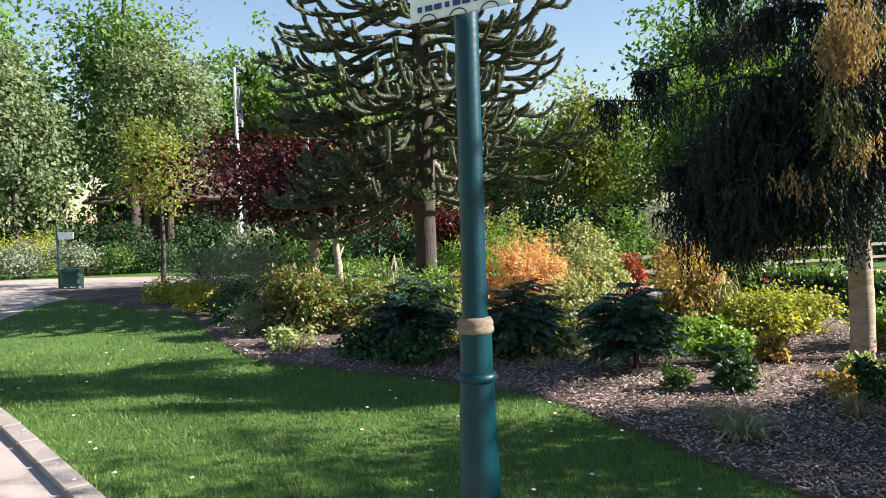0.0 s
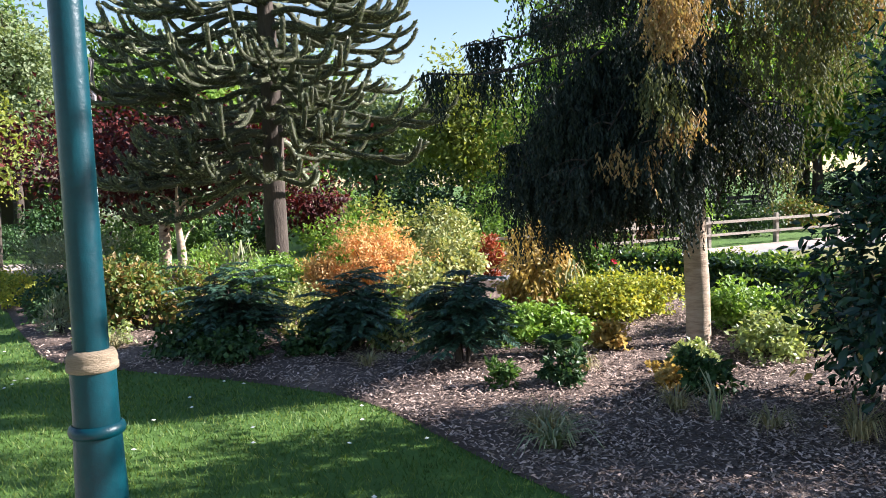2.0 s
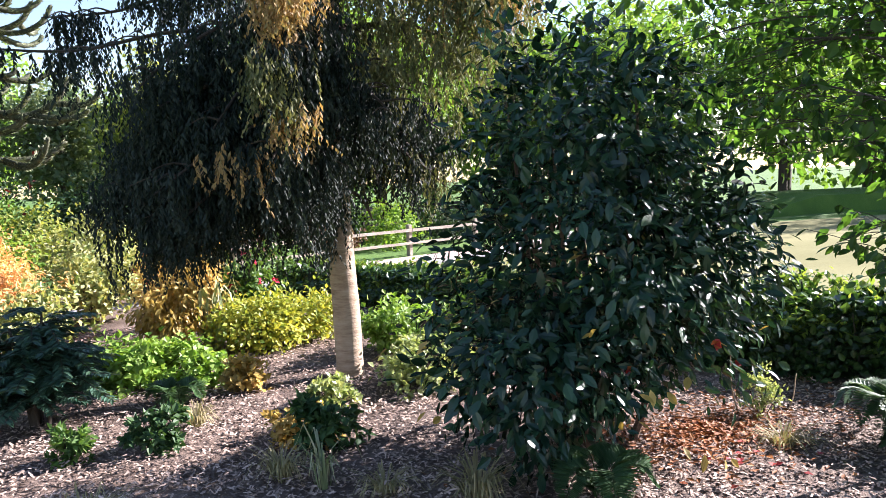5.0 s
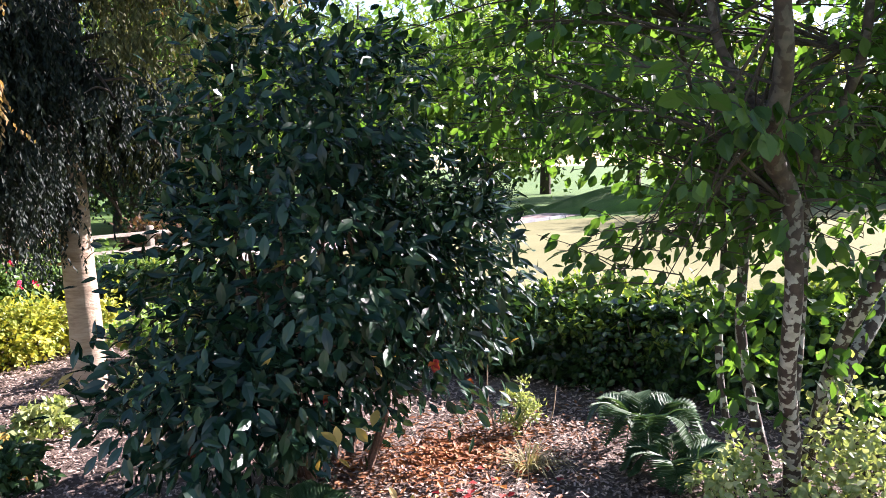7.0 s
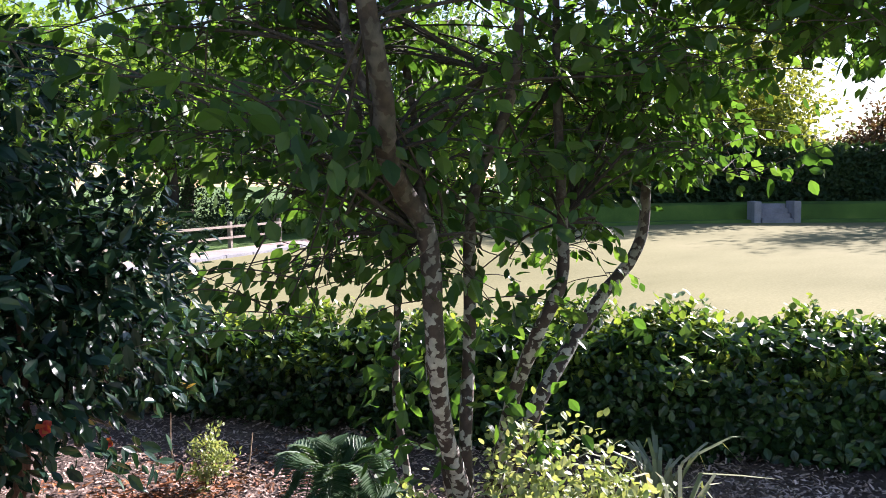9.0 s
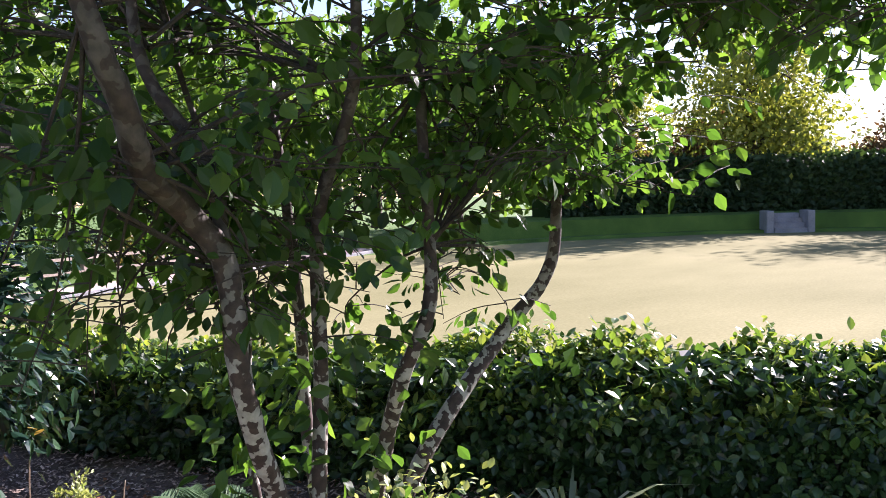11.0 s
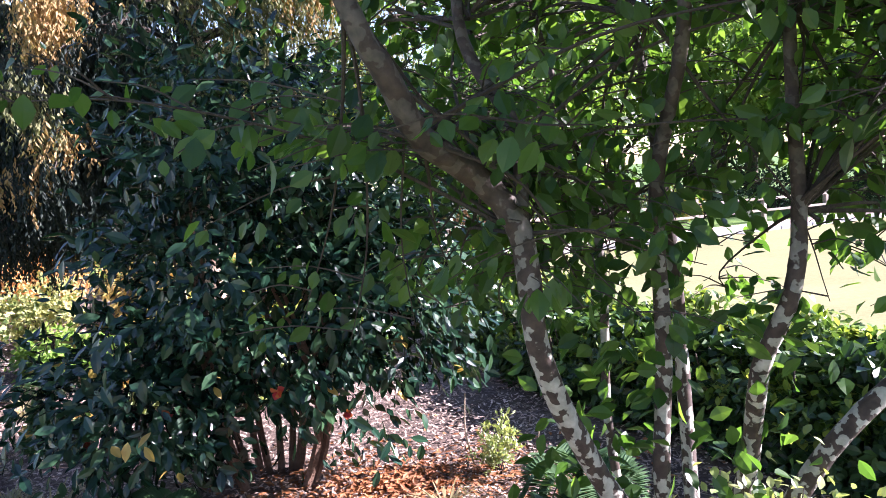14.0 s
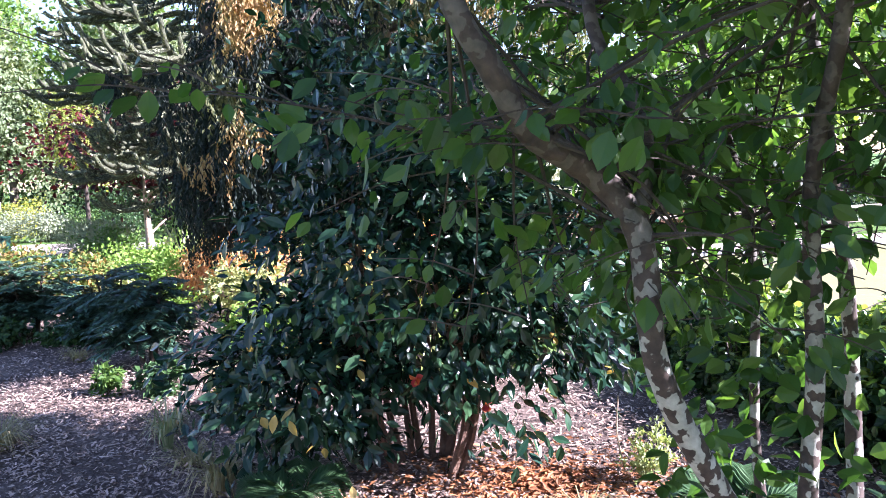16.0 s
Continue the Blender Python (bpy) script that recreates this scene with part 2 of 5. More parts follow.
M["stone"] = rough_material("grey_stone", [(0.2, (0.16, 0.16, 0.17)), (0.6, (0.28, 0.28, 0.29)), (0.9, (0.38, 0.38, 0.38))], 2, 30, 0.6)
M["render_wall"] = rough_material("rendered_wall", [(0.2, (0.10, 0.085, 0.07)), (0.8, (0.18, 0.15, 0.12))], 1, 20, 0.3)
M["roof"] = rough_material("brown_roof", [(0.2, (0.10, 0.07, 0.06)), (0.8, (0.22, 0.16, 0.13))], 1, 20, 0.6)
M["flag_a"] = rough_material("flag_cloth", [(0.2, (0.20, 0.16, 0.17)), (0.8, (0.42, 0.36, 0.36))], 2, 30, 0.2)


def lichen_bark():
    """Grey-brown bark with pale lichen patches and faint rings."""
    m, n, bsdf, out = nodes_of("lichened_bark")
    co = n.nodes.new("ShaderNodeTexCoord")
    base = ramp_of(n, [(0.3, (0.022, 0.014, 0.010)), (0.7, (0.068, 0.045, 0.032))])
    nz = noise_of(n, 30, 5, co.outputs["Object"])
    n.links.new(nz.outputs["Fac"], base.inputs["Fac"])
    big = noise_of(n, 26, 2.5, co.outputs["Object"], 0.45)
    edge = ramp_of(n, [(0.50, (0, 0, 0)), (0.535, (1, 1, 1))])
    n.links.new(big.outputs["Fac"], edge.inputs["Fac"])
    pale = ramp_of(n, [(0.3, (0.22, 0.21, 0.17)), (0.7, (0.42, 0.40, 0.34))])
    n.links.new(nz.outputs["Fac"], pale.inputs["Fac"])
    sep = n.nodes.new("ShaderNodeSeparateXYZ")
    n.links.new(co.outputs["Object"], sep.inputs[0])
    high = ramp_of(n, [(0.0, (1, 1, 1)), (1.0, (0.12, 0.12, 0.12))])
    rng_z = n.nodes.new("ShaderNodeMapRange")
    rng_z.inputs["From Min"].default_value, rng_z.inputs["From Max"].default_value = 0.95, 1.45
    n.links.new(sep.outputs["Z"], rng_z.inputs["Value"])
    n.links.new(rng_z.outputs[0], high.inputs["Fac"])
    grown = mix_rgb(n, "MULTIPLY", 1.0, edge.outputs["Color"], high.outputs["Color"])
    n.links.new(mix_rgb(n, "MIX", grown, base.outputs["Color"], pale.outputs["Color"]), bsdf.inputs["Base Color"])
    bp = n.nodes.new("ShaderNodeBump")
    bp.inputs["Strength"].default_value, bp.inputs["Distance"].default_value = 0.5, 0.01
    n.links.new(nz.outputs["Fac"], bp.inputs["Height"])
    n.links.new(bp.outputs[0], bsdf.inputs["Normal"])
    bsdf.inputs["Roughness"].default_value = 0.8
    return m


M["lichen"] = lichen_bark()

# ---- mesh tools ----
rng = np.random.default_rng(7)
OVATE = (np.array([(0, 0, 0), (-.30, .18, .05), (-.5, .45, .10), (-.33, .76, .04), (0, 1, -.10), (.33, .76, .04), (.5, .45, .10), (.30, .18, .05), (0, .5, 0)]),
         np.array([(8, i, (i + 1) % 8) for i in range(8)]))
LANCE = (np.array([(0, 0, 0), (-.5, .45, .14), (0, 1, -.08), (.5, .45, .14)]), np.array([(0, 2, 1), (0, 3, 2)]))
BLADE = (np.array([(-.5, 0, 0), (.5, 0, 0), (0, 1, 0)]), np.array([(0, 1, 2)]))
FLAKE = (np.array([(-.5, 0, 0), (.4, .1, .1), (.5, 1, 0), (-.4, .9, .15)]), np.array([(0, 1, 2), (0, 2, 3)]))


def unit(v):
    v = np.asarray(v, float)
    return v / np.maximum(np.linalg.norm(v, axis=-1, keepdims=True), 1e-9)


def rand_dir(n):
    return unit(rng.normal(size=(n, 3)))


def leaves(P, D, N, L, W, shape):
    """Leaves at P that point along D and face N."""
    n = len(P)
    D = unit(D)
    S = unit(np.cross(D, N))
    U = np.cross(S, D)
    L, W = np.broadcast_to(L, n)[:, None, None], np.broadcast_to(W, n)[:, None, None]
    tv, tf = shape
    V = P[:, None] + S[:, None] * tv[None, :, :1] * W + D[:, None] * tv[None, :, 1:2] * L + U[:, None] * tv[None, :, 2:] * W
    F = tf[None] + (np.arange(n) * len(tv))[:, None, None]
    return V.reshape(-1, 3), F.reshape(-1, 3)


def smooth_line(pts, k=5):
    """A rounded line through the given points."""
    p = np.asarray(pts, float)
    q = np.vstack([2 * p[0] - p[1], p, 2 * p[-1] - p[-2]])
    out = []
    for i in range(1, len(q) - 2):
        for s in np.arange(k) / k:
            out.append(0.5 * (2 * q[i] + (q[i + 1] - q[i - 1]) * s + (2 * q[i - 1] - 5 * q[i] + 4 * q[i + 1] - q[i + 2]) * s * s
                              + (3 * q[i] - q[i - 1] - 3 * q[i + 1] + q[i + 2]) * s ** 3))
    return np.array(out + [p[-1]])


def tube(pts, radii, sides=7, wobble=0.0):
    """A round stem along pts, closed at its tip."""
    p = np.asarray(pts, float)
    n = len(p)
    r = np.interp(np.linspace(0, 1, n), np.linspace(0, 1, len(radii)), radii)
    t = unit(np.gradient(p, axis=0))
    first = np.array([1.0, 0, 0]) if abs(t[0, 2]) > 0.85 else np.array([0, 0, 1.0])
    s = np.empty_like(p)
    s[0] = unit(np.cross(t[0], first))
    for k in range(1, n):                                 # the frame is carried along, so the skin never twists
        s[k] = unit(s[k - 1] - t[k] * (s[k - 1] @ t[k]))
    u = np.cross(s, t)
    a = np.linspace(0, 2 * np.pi, sides, endpoint=False)
    rr = r[:, None] * (1 + wobble * rng.normal(size=(n, sides)))
    V = p[:, None] + (s[:, None] * np.cos(a)[None, :, None] + u[:, None] * np.sin(a)[None, :, None]) * rr[..., None]
    V = np.vstack([V.reshape(-1, 3), p[-1:] + t[-1:] * r[-1]])
    i, j = np.meshgrid(np.arange(n - 1), np.arange(sides), indexing="ij")
    b, c = i * sides + j, i * sides + (j + 1) % sides
    F1 = np.stack([b, c, c + sides, b + sides], -1).reshape(-1, 4)
    F = np.vstack([F1[:, [0, 1, 2]], F1[:, [0, 2, 3]]])
    last = (n - 1) * sides
    cap = np.array([(last + k, last + (k + 1) % sides, n * sides) for k in range(sides)])
    return V, np.vstack([F, cap])


def joined(pieces):
    V, F, o = [], [], 0
    for v, f in pieces:
        V.append(v)
        F.append(f + o)
        o += len(v)
    return np.vstack(V), np.vstack(F)


def box(cx, cy, cz, sx, sy, sz, turn=0.0, bevel=0.0):
    """A block with chamfered upright edges and top, its base centre at cx, cy, cz."""
    b = min(bevel, sx * 0.4, sy * 0.4)
    x, y = sx / 2, sy / 2
    ring = np.array([(-x + b, -y), (x - b, -y), (x, -y + b), (x, y - b), (x - b, y), (-x + b, y), (-x, y - b), (-x, -y + b)])
    inner = ring * (1 - 2 * b / max(sx, sy)) if b else ring
    zs = (0, sz - b, sz)
    V = np.vstack([np.c_[ring, np.full(8, zs[0])], np.c_[ring, np.full(8, zs[1])], np.c_[inner, np.full(8, zs[2])]])
    F = []
    for k in range(2):
        for i in range(8):
            a, c = k * 8 + i, k * 8 + (i + 1) % 8
            F += [(a, c, c + 8), (a, c + 8, a + 8)]
    F += [(16, 16 + i, 17 + i) for i in range(1, 7)] + [(0, i + 1, i) for i in range(1, 7)]
    c, s = math.cos(turn), math.sin(turn)
    V = V @ np.array([(c, s, 0), (-s, c, 0), (0, 0, 1)]) + np.array([cx, cy, cz])
    return V, np.array(F)


def mesh_of(name, geom, mat, smooth=False):
    V, F = np.asarray(geom[0], np.float32), np.asarray(geom[1], np.int32)
    me = bpy.data.meshes.new(name)
    me.vertices.add(len(V))
    me.vertices.foreach_set("co", V.ravel())
    me.loops.add(F.size)
    me.loops.foreach_set("vertex_index", F.ravel())
    me.polygons.add(len(F))
    me.polygons.foreach_set("loop_start", np.arange(0, F.size, 3, dtype=np.int32))
    me.polygons.foreach_set("use_smooth", np.full(len(F), smooth))
    me.materials.append(mat)
    me.update(calc_edges=True)
    me.validate()
    return me


def part(name, geom, mat, parent=None, label="", smooth=False):
    """One mesh, under a thing or under a part. A parent stands unturned; places are given in the world."""
    if parent is not None:
        o, p = np.zeros(3), parent
        while p is not None:
            o, p = o + np.array(p.location), p.parent
        geom = (np.asarray(geom[0]) - o, geom[1])
    ob = new(name, mesh_of(name, geom, mat, smooth))
    if parent is not None:
        ob.parent = parent
    return tagged(ob, label)


def thing(name, at, label, category, group="", kind=""):
    ob = new(name)
    ob.empty_display_size = 0.1
    ob.location = at
    ob.matrix_world = Matrix.Translation(at)
    return tagged(ob, label, category, group, kind)


def inside(poly, x, y):
    """Which of the points lie in the outline."""
    p = np.asarray(poly, float)
    x, y = np.asarray(x, float), np.asarray(y, float)
    r = np.zeros(x.shape, bool)
    for (x1, y1), (x2, y2) in zip(p, np.roll(p, -1, 0)):
        c = (y1 > y) != (y2 > y)
        r ^= c & (x < (x2 - x1) * (y - y1) / (y2 - y1 + 1e-12) + x1)
    return r


def sheet(name, poly, z, mat, label, category, step=0.0, rise=0.0):
    """A flat or softly uneven ground patch with the given outline."""
    bm = bmesh.new()
    f = bm.faces.new([bm.verts.new((x, y, z)) for x, y in poly])
    if f.normal.z < 0 or f.calc_area() and (f.normal_update() or f.normal.z < 0):
        f.normal_flip()
    bmesh.ops.triangulate(bm, faces=bm.faces[:])
    if step:
        for _ in range(7):
            long = [ed for ed in bm.edges if ed.calc_length() > step]
            if not long:
                break
            bmesh.ops.subdivide_edges(bm, edges=long, cuts=1)
            bmesh.ops.triangulate(bm, faces=[g for g in bm.faces if len(g.verts) > 3])
        for v in bm.verts:
            if not v.is_boundary:
                v.co.z += rise * (0.5 + 0.5 * noise.noise(v.co * 1.7)) + 0.5 * rise * noise.noise(v.co * 7)
    me = bpy.data.meshes.new(name)
    bm.to_mesh(me)
    bm.free()
    me.materials.append(mat)
    for g in me.polygons:
        g.use_smooth = True
    return tagged(new(name, me), label, category, kind="structure")


def clumps(centre, radii, n, per, spread, bias=0.55, low=-1.0, rough=0.25):
    """Leaf places in clumps about a crown's surface, with their outward ways."""
    c, r = np.asarray(centre, float), np.asarray(radii, float)
    d = rand_dir(n * 3)
    d = d[d[:, 2] > low][:n]
    k = rng.uniform(bias, 1, len(d)) * (1 + rough * rng.normal(size=len(d)) * 0.6)
    C = c + d * k[:, None] * r
    P = np.repeat(C, per, 0) + rng.normal(size=(len(d) * per, 3)) * spread * np.array([1, 1, 0.7])
    O = unit((P - c) / r)
    return P, O, C


def leafy(P, O, length, width, shape, droop=0.2, out=0.7, up=0.6, vary=0.25):
    n = len(P)
    D = O * out + rand_dir(n) * 0.8 + np.array([0, 0, -droop])
    N = rand_dir(n) * 0.5 + np.array([0, 0, up]) + O * 0.75
    s = 1 + vary * rng.uniform(-1, 1, n)
    return leaves(P, D, N, length * s, width * s, shape)


def spline_hit(base, tip, sag, k=6):
    base, tip = np.asarray(base, float), np.asarray(tip, float)
    mid = (base + tip) / 2 + np.array([0, 0, sag])
    return smooth_line([base, mid, tip], k)
# ---- ground ----
BED_EDGE = [(-9.0, 17.0), (-5.6, 13.6), (-4.2, 12.4), (-3.3, 10.6), (-2.6, 9.2), (-2.05, 8.2), (-1.0, 7.45), (0.05, 6.75), (0.75, 6.08), (1.15, 5.25),
            (1.42, 4.6), (1.75, 3.95), (2.1, 3.25), (2.7, 2.7), (3.6, 2.25), (4.8, 1.85), (6.2, 1.5), (8.0, 0.6), (10.0, -1.2)]
HEDGE_LINE = [(9.6, -0.6), (8.5, 1.3), (7.45, 3.0), (6.45, 5.0), (5.85, 6.5), (5.6, 8.2), (5.3, 9.8), (4.3, 11.6)]
PATH_EDGE = [(9.0, -2.6), (5.5, -0.6), (3.4, -0.3), (1.2, 0.8), (-0.6, 2.45), (-2.0, 4.2), (-3.35, 5.85), (-5.9, 8.9), (-6.9, 12.0), (-7.4, 14.6), (-7.0, 16.3), (-5.2, 17.2)]
BED_EDGE = [tuple(p[:2]) for p in smooth_line([(x, y, 0) for x, y in BED_EDGE], 3)]
PATH_LINE = [tuple(p[:2]) for p in smooth_line([(x, y, 0) for x, y in PATH_EDGE], 4)]
E_DIR, N_DIR = np.array([0.946, 0.323]), np.array([-0.323, 0.946])
G0 = np.array([8.8, 14.4])


def along(d, off):
    """A place d metres along the green's edge and off metres beyond it."""
    return tuple(G0 + E_DIR * d + N_DIR * off)


g = np.linspace(-1, 1, 41)
gx, gy = np.meshgrid(np.sign(g) * np.abs(g) ** 2.5 * 900, np.sign(g) * np.abs(g) ** 2.5 * 900, indexing="ij")
i, j = np.meshgrid(np.arange(40), np.arange(40), indexing="ij")
q = (i * 41 + j).ravel()
ground = new("ground", mesh_of("ground", (np.c_[gx.ravel(), gy.ravel(), np.zeros(gx.size)],
                                          np.vstack([np.c_[q, q + 41, q + 42], np.c_[q, q + 42, q + 1]])), M["grass_ground"], True))
tagged(ground, "mown park grass reaching to the horizon", "ground", kind="structure")
hedge_back = [(x + 0.75, y + 0.35) for x, y in HEDGE_LINE]
bed_poly = BED_EDGE + [(9.9, -0.4)] + [(x + 0.35, y + 0.1) for x, y in HEDGE_LINE[1:]] + [along(-5.5, -0.6), along(-6, 0), (1.0, 15.5), (-3.0, 17.0), (-7.5, 17.5)]
sheet("mulch_bed", bed_poly, 0.004, M["mulch"], "shrub bed covered with grey-brown bark mulch", "flower bed", 0.22, 0.05)
green_poly = [(x + 0.2, y + 0.2) for x, y in hedge_back[:-2]] + [along(-4.2, 0), along(8.7, 0), (24.0, 15.9), (29.0, 13.2), (33.0, 8.0), (35.0, 0.0), (30, -8), (14, -8)]
sheet("bowling_green", green_poly, 0.006, M["green"], "sunlit pale yellow-green bowling green turf", "lawn", 1.5, 0.0)
outer = [(9.4, -4.4), (5.6, -2.4), (2.2, -1.7), (0.0, -0.8), (-2.1, 1.0), (-3.7, 3.0), (-5.4, 4.8), (-7.9, 7.8), (-8.9, 11.0), (-9.6, 13.6), (-14, 15.4), (-16, 20.4), (-9.0, 20.8), (-4.8, 20.0)]
sheet("park_path", PATH_LINE + [tuple(p[:2]) for p in smooth_line([(x, y, 0) for x, y in outer], 4)][::-1], 0.005, M["path"], "pale buff tarmac park path", "path", 0.8, 0.0)
pp = [along(-9, 0.02), along(12, 0.02), along(12, 1.5), along(-9, 1.5)]
sheet("green_path", pp, 0.009, M["pink_path"], "pinkish gravel path beside the bowling green", "path", 0.8, 0.0)


def stones(name, line, w, h, gap, mat, label, offset, z=0.0, lo=0.5, hi=0.7):
    """Edging laid stone by stone along a line."""
    root = thing(name, (line[0][0], line[0][1], 0), label, "kerb", kind="structure")
    p = smooth_line([(x, y, 0) for x, y in line], 12)[:, :2]
    s = np.r_[0, np.cumsum(np.linalg.norm(np.diff(p, axis=0), axis=1))]
    d = 0.0
    while d < s[-1] - hi:
        l = rng.uniform(lo, hi)
        m = d + l / 2
        c = np.array([np.interp(m, s, p[:, k]) for k in (0, 1)])
        t = unit(np.array([np.interp(m + 0.1, s, p[:, k]) - np.interp(m - 0.1, s, p[:, k]) for k in (0, 1)]))
        c = c + np.array([-t[1], t[0]]) * offset
        part("kerb_stone", box(c[0], c[1], z - 0.03, l - gap, w, h + 0.03 + rng.uniform(-0.004, 0.004), math.atan2(t[1], t[0]), 0.012), mat, root)
        d += l
    return root


stones("path_kerb", PATH_EDGE[4:9], 0.13, 0.045, 0.012, M["kerb"], "worn buff stone kerb between path and lawn", 0.0)
stones("green_kerb", [along(-8, 0), along(2, 0), along(11, 0)], 0.15, 0.07, 0.012, M["stone"], "pale stone edging round the bowling green", 0.0, lo=0.8, hi=1.0)

# ---- lamp post ----
lamp = thing("lamp_post", (0.08, 2.42, 0), "teal painted metal lamp post with sandy collar and sign bracket", "lamp post")


def lathe(profile, at, sides=28):
    a = np.linspace(0, 2 * np.pi, sides, endpoint=False)
    V = np.array([(r * math.cos(t) + at[0], r * math.sin(t) + at[1], z) for r, z in profile for t in a])
    F = []
    for k in range(len(profile) - 1):
        for t in range(sides):
            b, c = k * sides + t, k * sides + (t + 1) % sides
            F += [(b, c, c + sides), (b, c + sides, b + sides)]
    return V, np.array(F)


LP = (0.08, 2.42)
part("base_shaft", lathe([(0.085, -0.01), (0.085, 0.03), (0.072, 0.05), (0.068, 0.5), (0.053, 0.965), (0.053, 0.975)], LP), M["teal"], lamp, smooth=True)
part("ring", lathe([(0.053, 0.968), (0.06, 0.972), (0.063, 0.982), (0.060, 0.992), (0.053, 0.997)], LP), M["teal"], lamp, smooth=True)
part("middle_shaft", lathe([(0.051, 0.99), (0.050, 1.13)], LP), M["teal"], lamp, smooth=True)
part("collar", lathe([(0.050, 1.118), (0.0565, 1.122), (0.057, 1.135), (0.054, 1.14), (0.056, 1.147), (0.053, 1.158), (0.049, 1.165), (0.036, 1.168)], LP), M["rope_band"], lamp, "sandy buff band round the post", True)
part("upper_shaft", lathe([(0.0385, 1.16), (0.037, 1.7), (0.0345, 2.6), (0.034, 3.6), (0.0, 3.6)], LP), M["teal"], lamp, smooth=True)
ST = -0.62
su, sn = np.array([math.cos(ST), math.sin(ST)]), np.array([math.sin(ST), -math.cos(ST)])


def on_sign(u, off=0.0):
    q = np.array(LP) + sn * (0.05 + off) + su * u
    return float(q[0]), float(q[1])


sign = part("sign", box(*on_sign(0.01), 2.075, 0.36, 0.012, 0.20, ST, 0.003), M["white_paint"], lamp, "white sign board with blue lettering")
for k in range(9):
    part("lettering", box(*on_sign(-0.13 + 0.034 * k, 0.008), 2.100, 0.026 if k % 3 else 0.015, 0.003, 0.016, ST), M["ink"], sign)
for k in range(3):
    a = np.linspace(0, np.pi, 9)
    part("arch_mark", tube(np.array([(*on_sign(-0.10 + 0.11 * k + 0.03 * math.cos(t), 0.008), 2.070 + 0.02 * math.sin(t)) for t in a]), [0.002, 0.002], 5), M["ink"], sign)
for k in range(2):
    part("sign_clamp", lathe([(0.0355, 2.10 + 0.11 * k), (0.041, 2.102 + 0.11 * k), (0.041, 2.122 + 0.11 * k), (0.0355, 2.124 + 0.11 * k)], LP), M["stone"], lamp)

# ---- the many-stemmed tree with ovate leaves ----
tree = thing("multi_stem_tree", (5.85, 3.25, 0), "multi-stemmed tree with lichened bark and ovate green leaves", "tree")
STEMS = [
    ([(5.86, 3.27, -0.03), (5.68, 3.17, 0.33), (5.50, 3.09, 0.63), (5.33, 2.97, 1.0), (5.29, 2.96, 1.34), (5.19, 2.97, 1.49), (5.04, 2.88, 1.60), (4.96, 2.80, 1.74), (4.87, 2.75, 1.92), (4.72, 2.7, 2.4), (4.6, 2.7, 3.2), (4.55, 2.75, 3.9)], [0.038, 0.034, 0.031, 0.031, 0.033, 0.033, 0.031, 0.026, 0.02, 0.012, 0.006]),
    ([(5.29, 2.96, 1.36), (5.30, 3.05, 1.62), (5.22, 3.2, 1.95), (5.25, 3.3, 2.6), (5.3, 3.35, 3.4)], [0.022, 0.02, 0.016, 0.01, 0.005]),
    ([(5.88, 3.3, -0.03), (5.75, 3.21, 0.45), (5.76, 3.19, 0.95), (5.74, 3.15, 1.45), (5.68, 3.0, 1.9), (5.70, 2.92, 2.6), (5.8, 2.9, 3.6)], [0.028, 0.026, 0.024, 0.021, 0.018, 0.012, 0.005]),
    ([(5.95, 3.42, -0.03), (6.0, 3.62, 0.6), (5.97, 3.6, 1.1), (5.92, 3.58, 1.8), (5.85, 3.7, 2.7), (5.8, 3.8, 3.5)], [0.026, 0.024, 0.022, 0.018, 0.011, 0.005]),
    ([(5.96, 3.3, -0.03), (6.03, 3.2, 0.58), (5.99, 3.04, 0.9), (6.04, 2.96, 1.12), (6.08, 2.98, 1.35), (6.1, 3.02, 1.9), (6.2, 3.05, 2.7), (6.25, 3.1, 3.7)], [0.030, 0.028, 0.026, 0.024, 0.021, 0.016, 0.01, 0.005]),
    ([(6.02, 3.36, -0.03), (6.33, 3.27, 0.53), (6.76, 3.24, 0.92), (6.93, 3.12, 1.18), (6.98, 3.1, 1.5), (7.1, 3.1, 2.2), (7.25, 3.05, 3.0), (7.3, 3.0, 3.7)], [0.034, 0.032, 0.030, 0.027, 0.022, 0.015, 0.009, 0.005]),
    ([(5.75, 3.45, -0.03), (5.68, 3.52, 0.6), (5.66, 3.5, 1.3), (5.5, 3.6, 2.1), (5.4, 3.7, 2.9)], [0.016, 0.015, 0.013, 0.009, 0.004]),
]
for pts, rad in STEMS:
    bent = [np.array(p) + (rng.normal(size=3) * np.array([0.03, 0.03, 0]) if p[2] > 1.5 and rad[0] != 0.038 else 0) for p in pts]
    part("stem", tube(smooth_line(bent, 7), np.array(rad) * 1.06, 12, 0.045), M["lichen"], tree, smooth=True)
# boughs spread from the stems; twigs with hanging leaves line each bough
cl_P, cl_O = [], []
starts = [np.array(p[k]) for p, _ in STEMS for k in range(4 if len(p) > 5 else 2, len(p))]
PATH_XY = np.array([(0.0, 0.0), (1.6, 1.3), (2.7, 1.45), (3.5, 1.25), (4.4, 1.0), (5.1, 1.0)])


def off_path(P, gap):
    """Keeps what stays clear of the walked line."""
    d = np.full(len(P), 1e9)
    for a, b in zip(PATH_XY[:-1], PATH_XY[1:]):
        t = np.clip(((P[:, :2] - a) @ (b - a)) / ((b - a) @ (b - a)), 0, 1)
        d = np.minimum(d, np.linalg.norm(P[:, :2] - (a + t[:, None] * (b - a)), axis=1))
    return d > gap


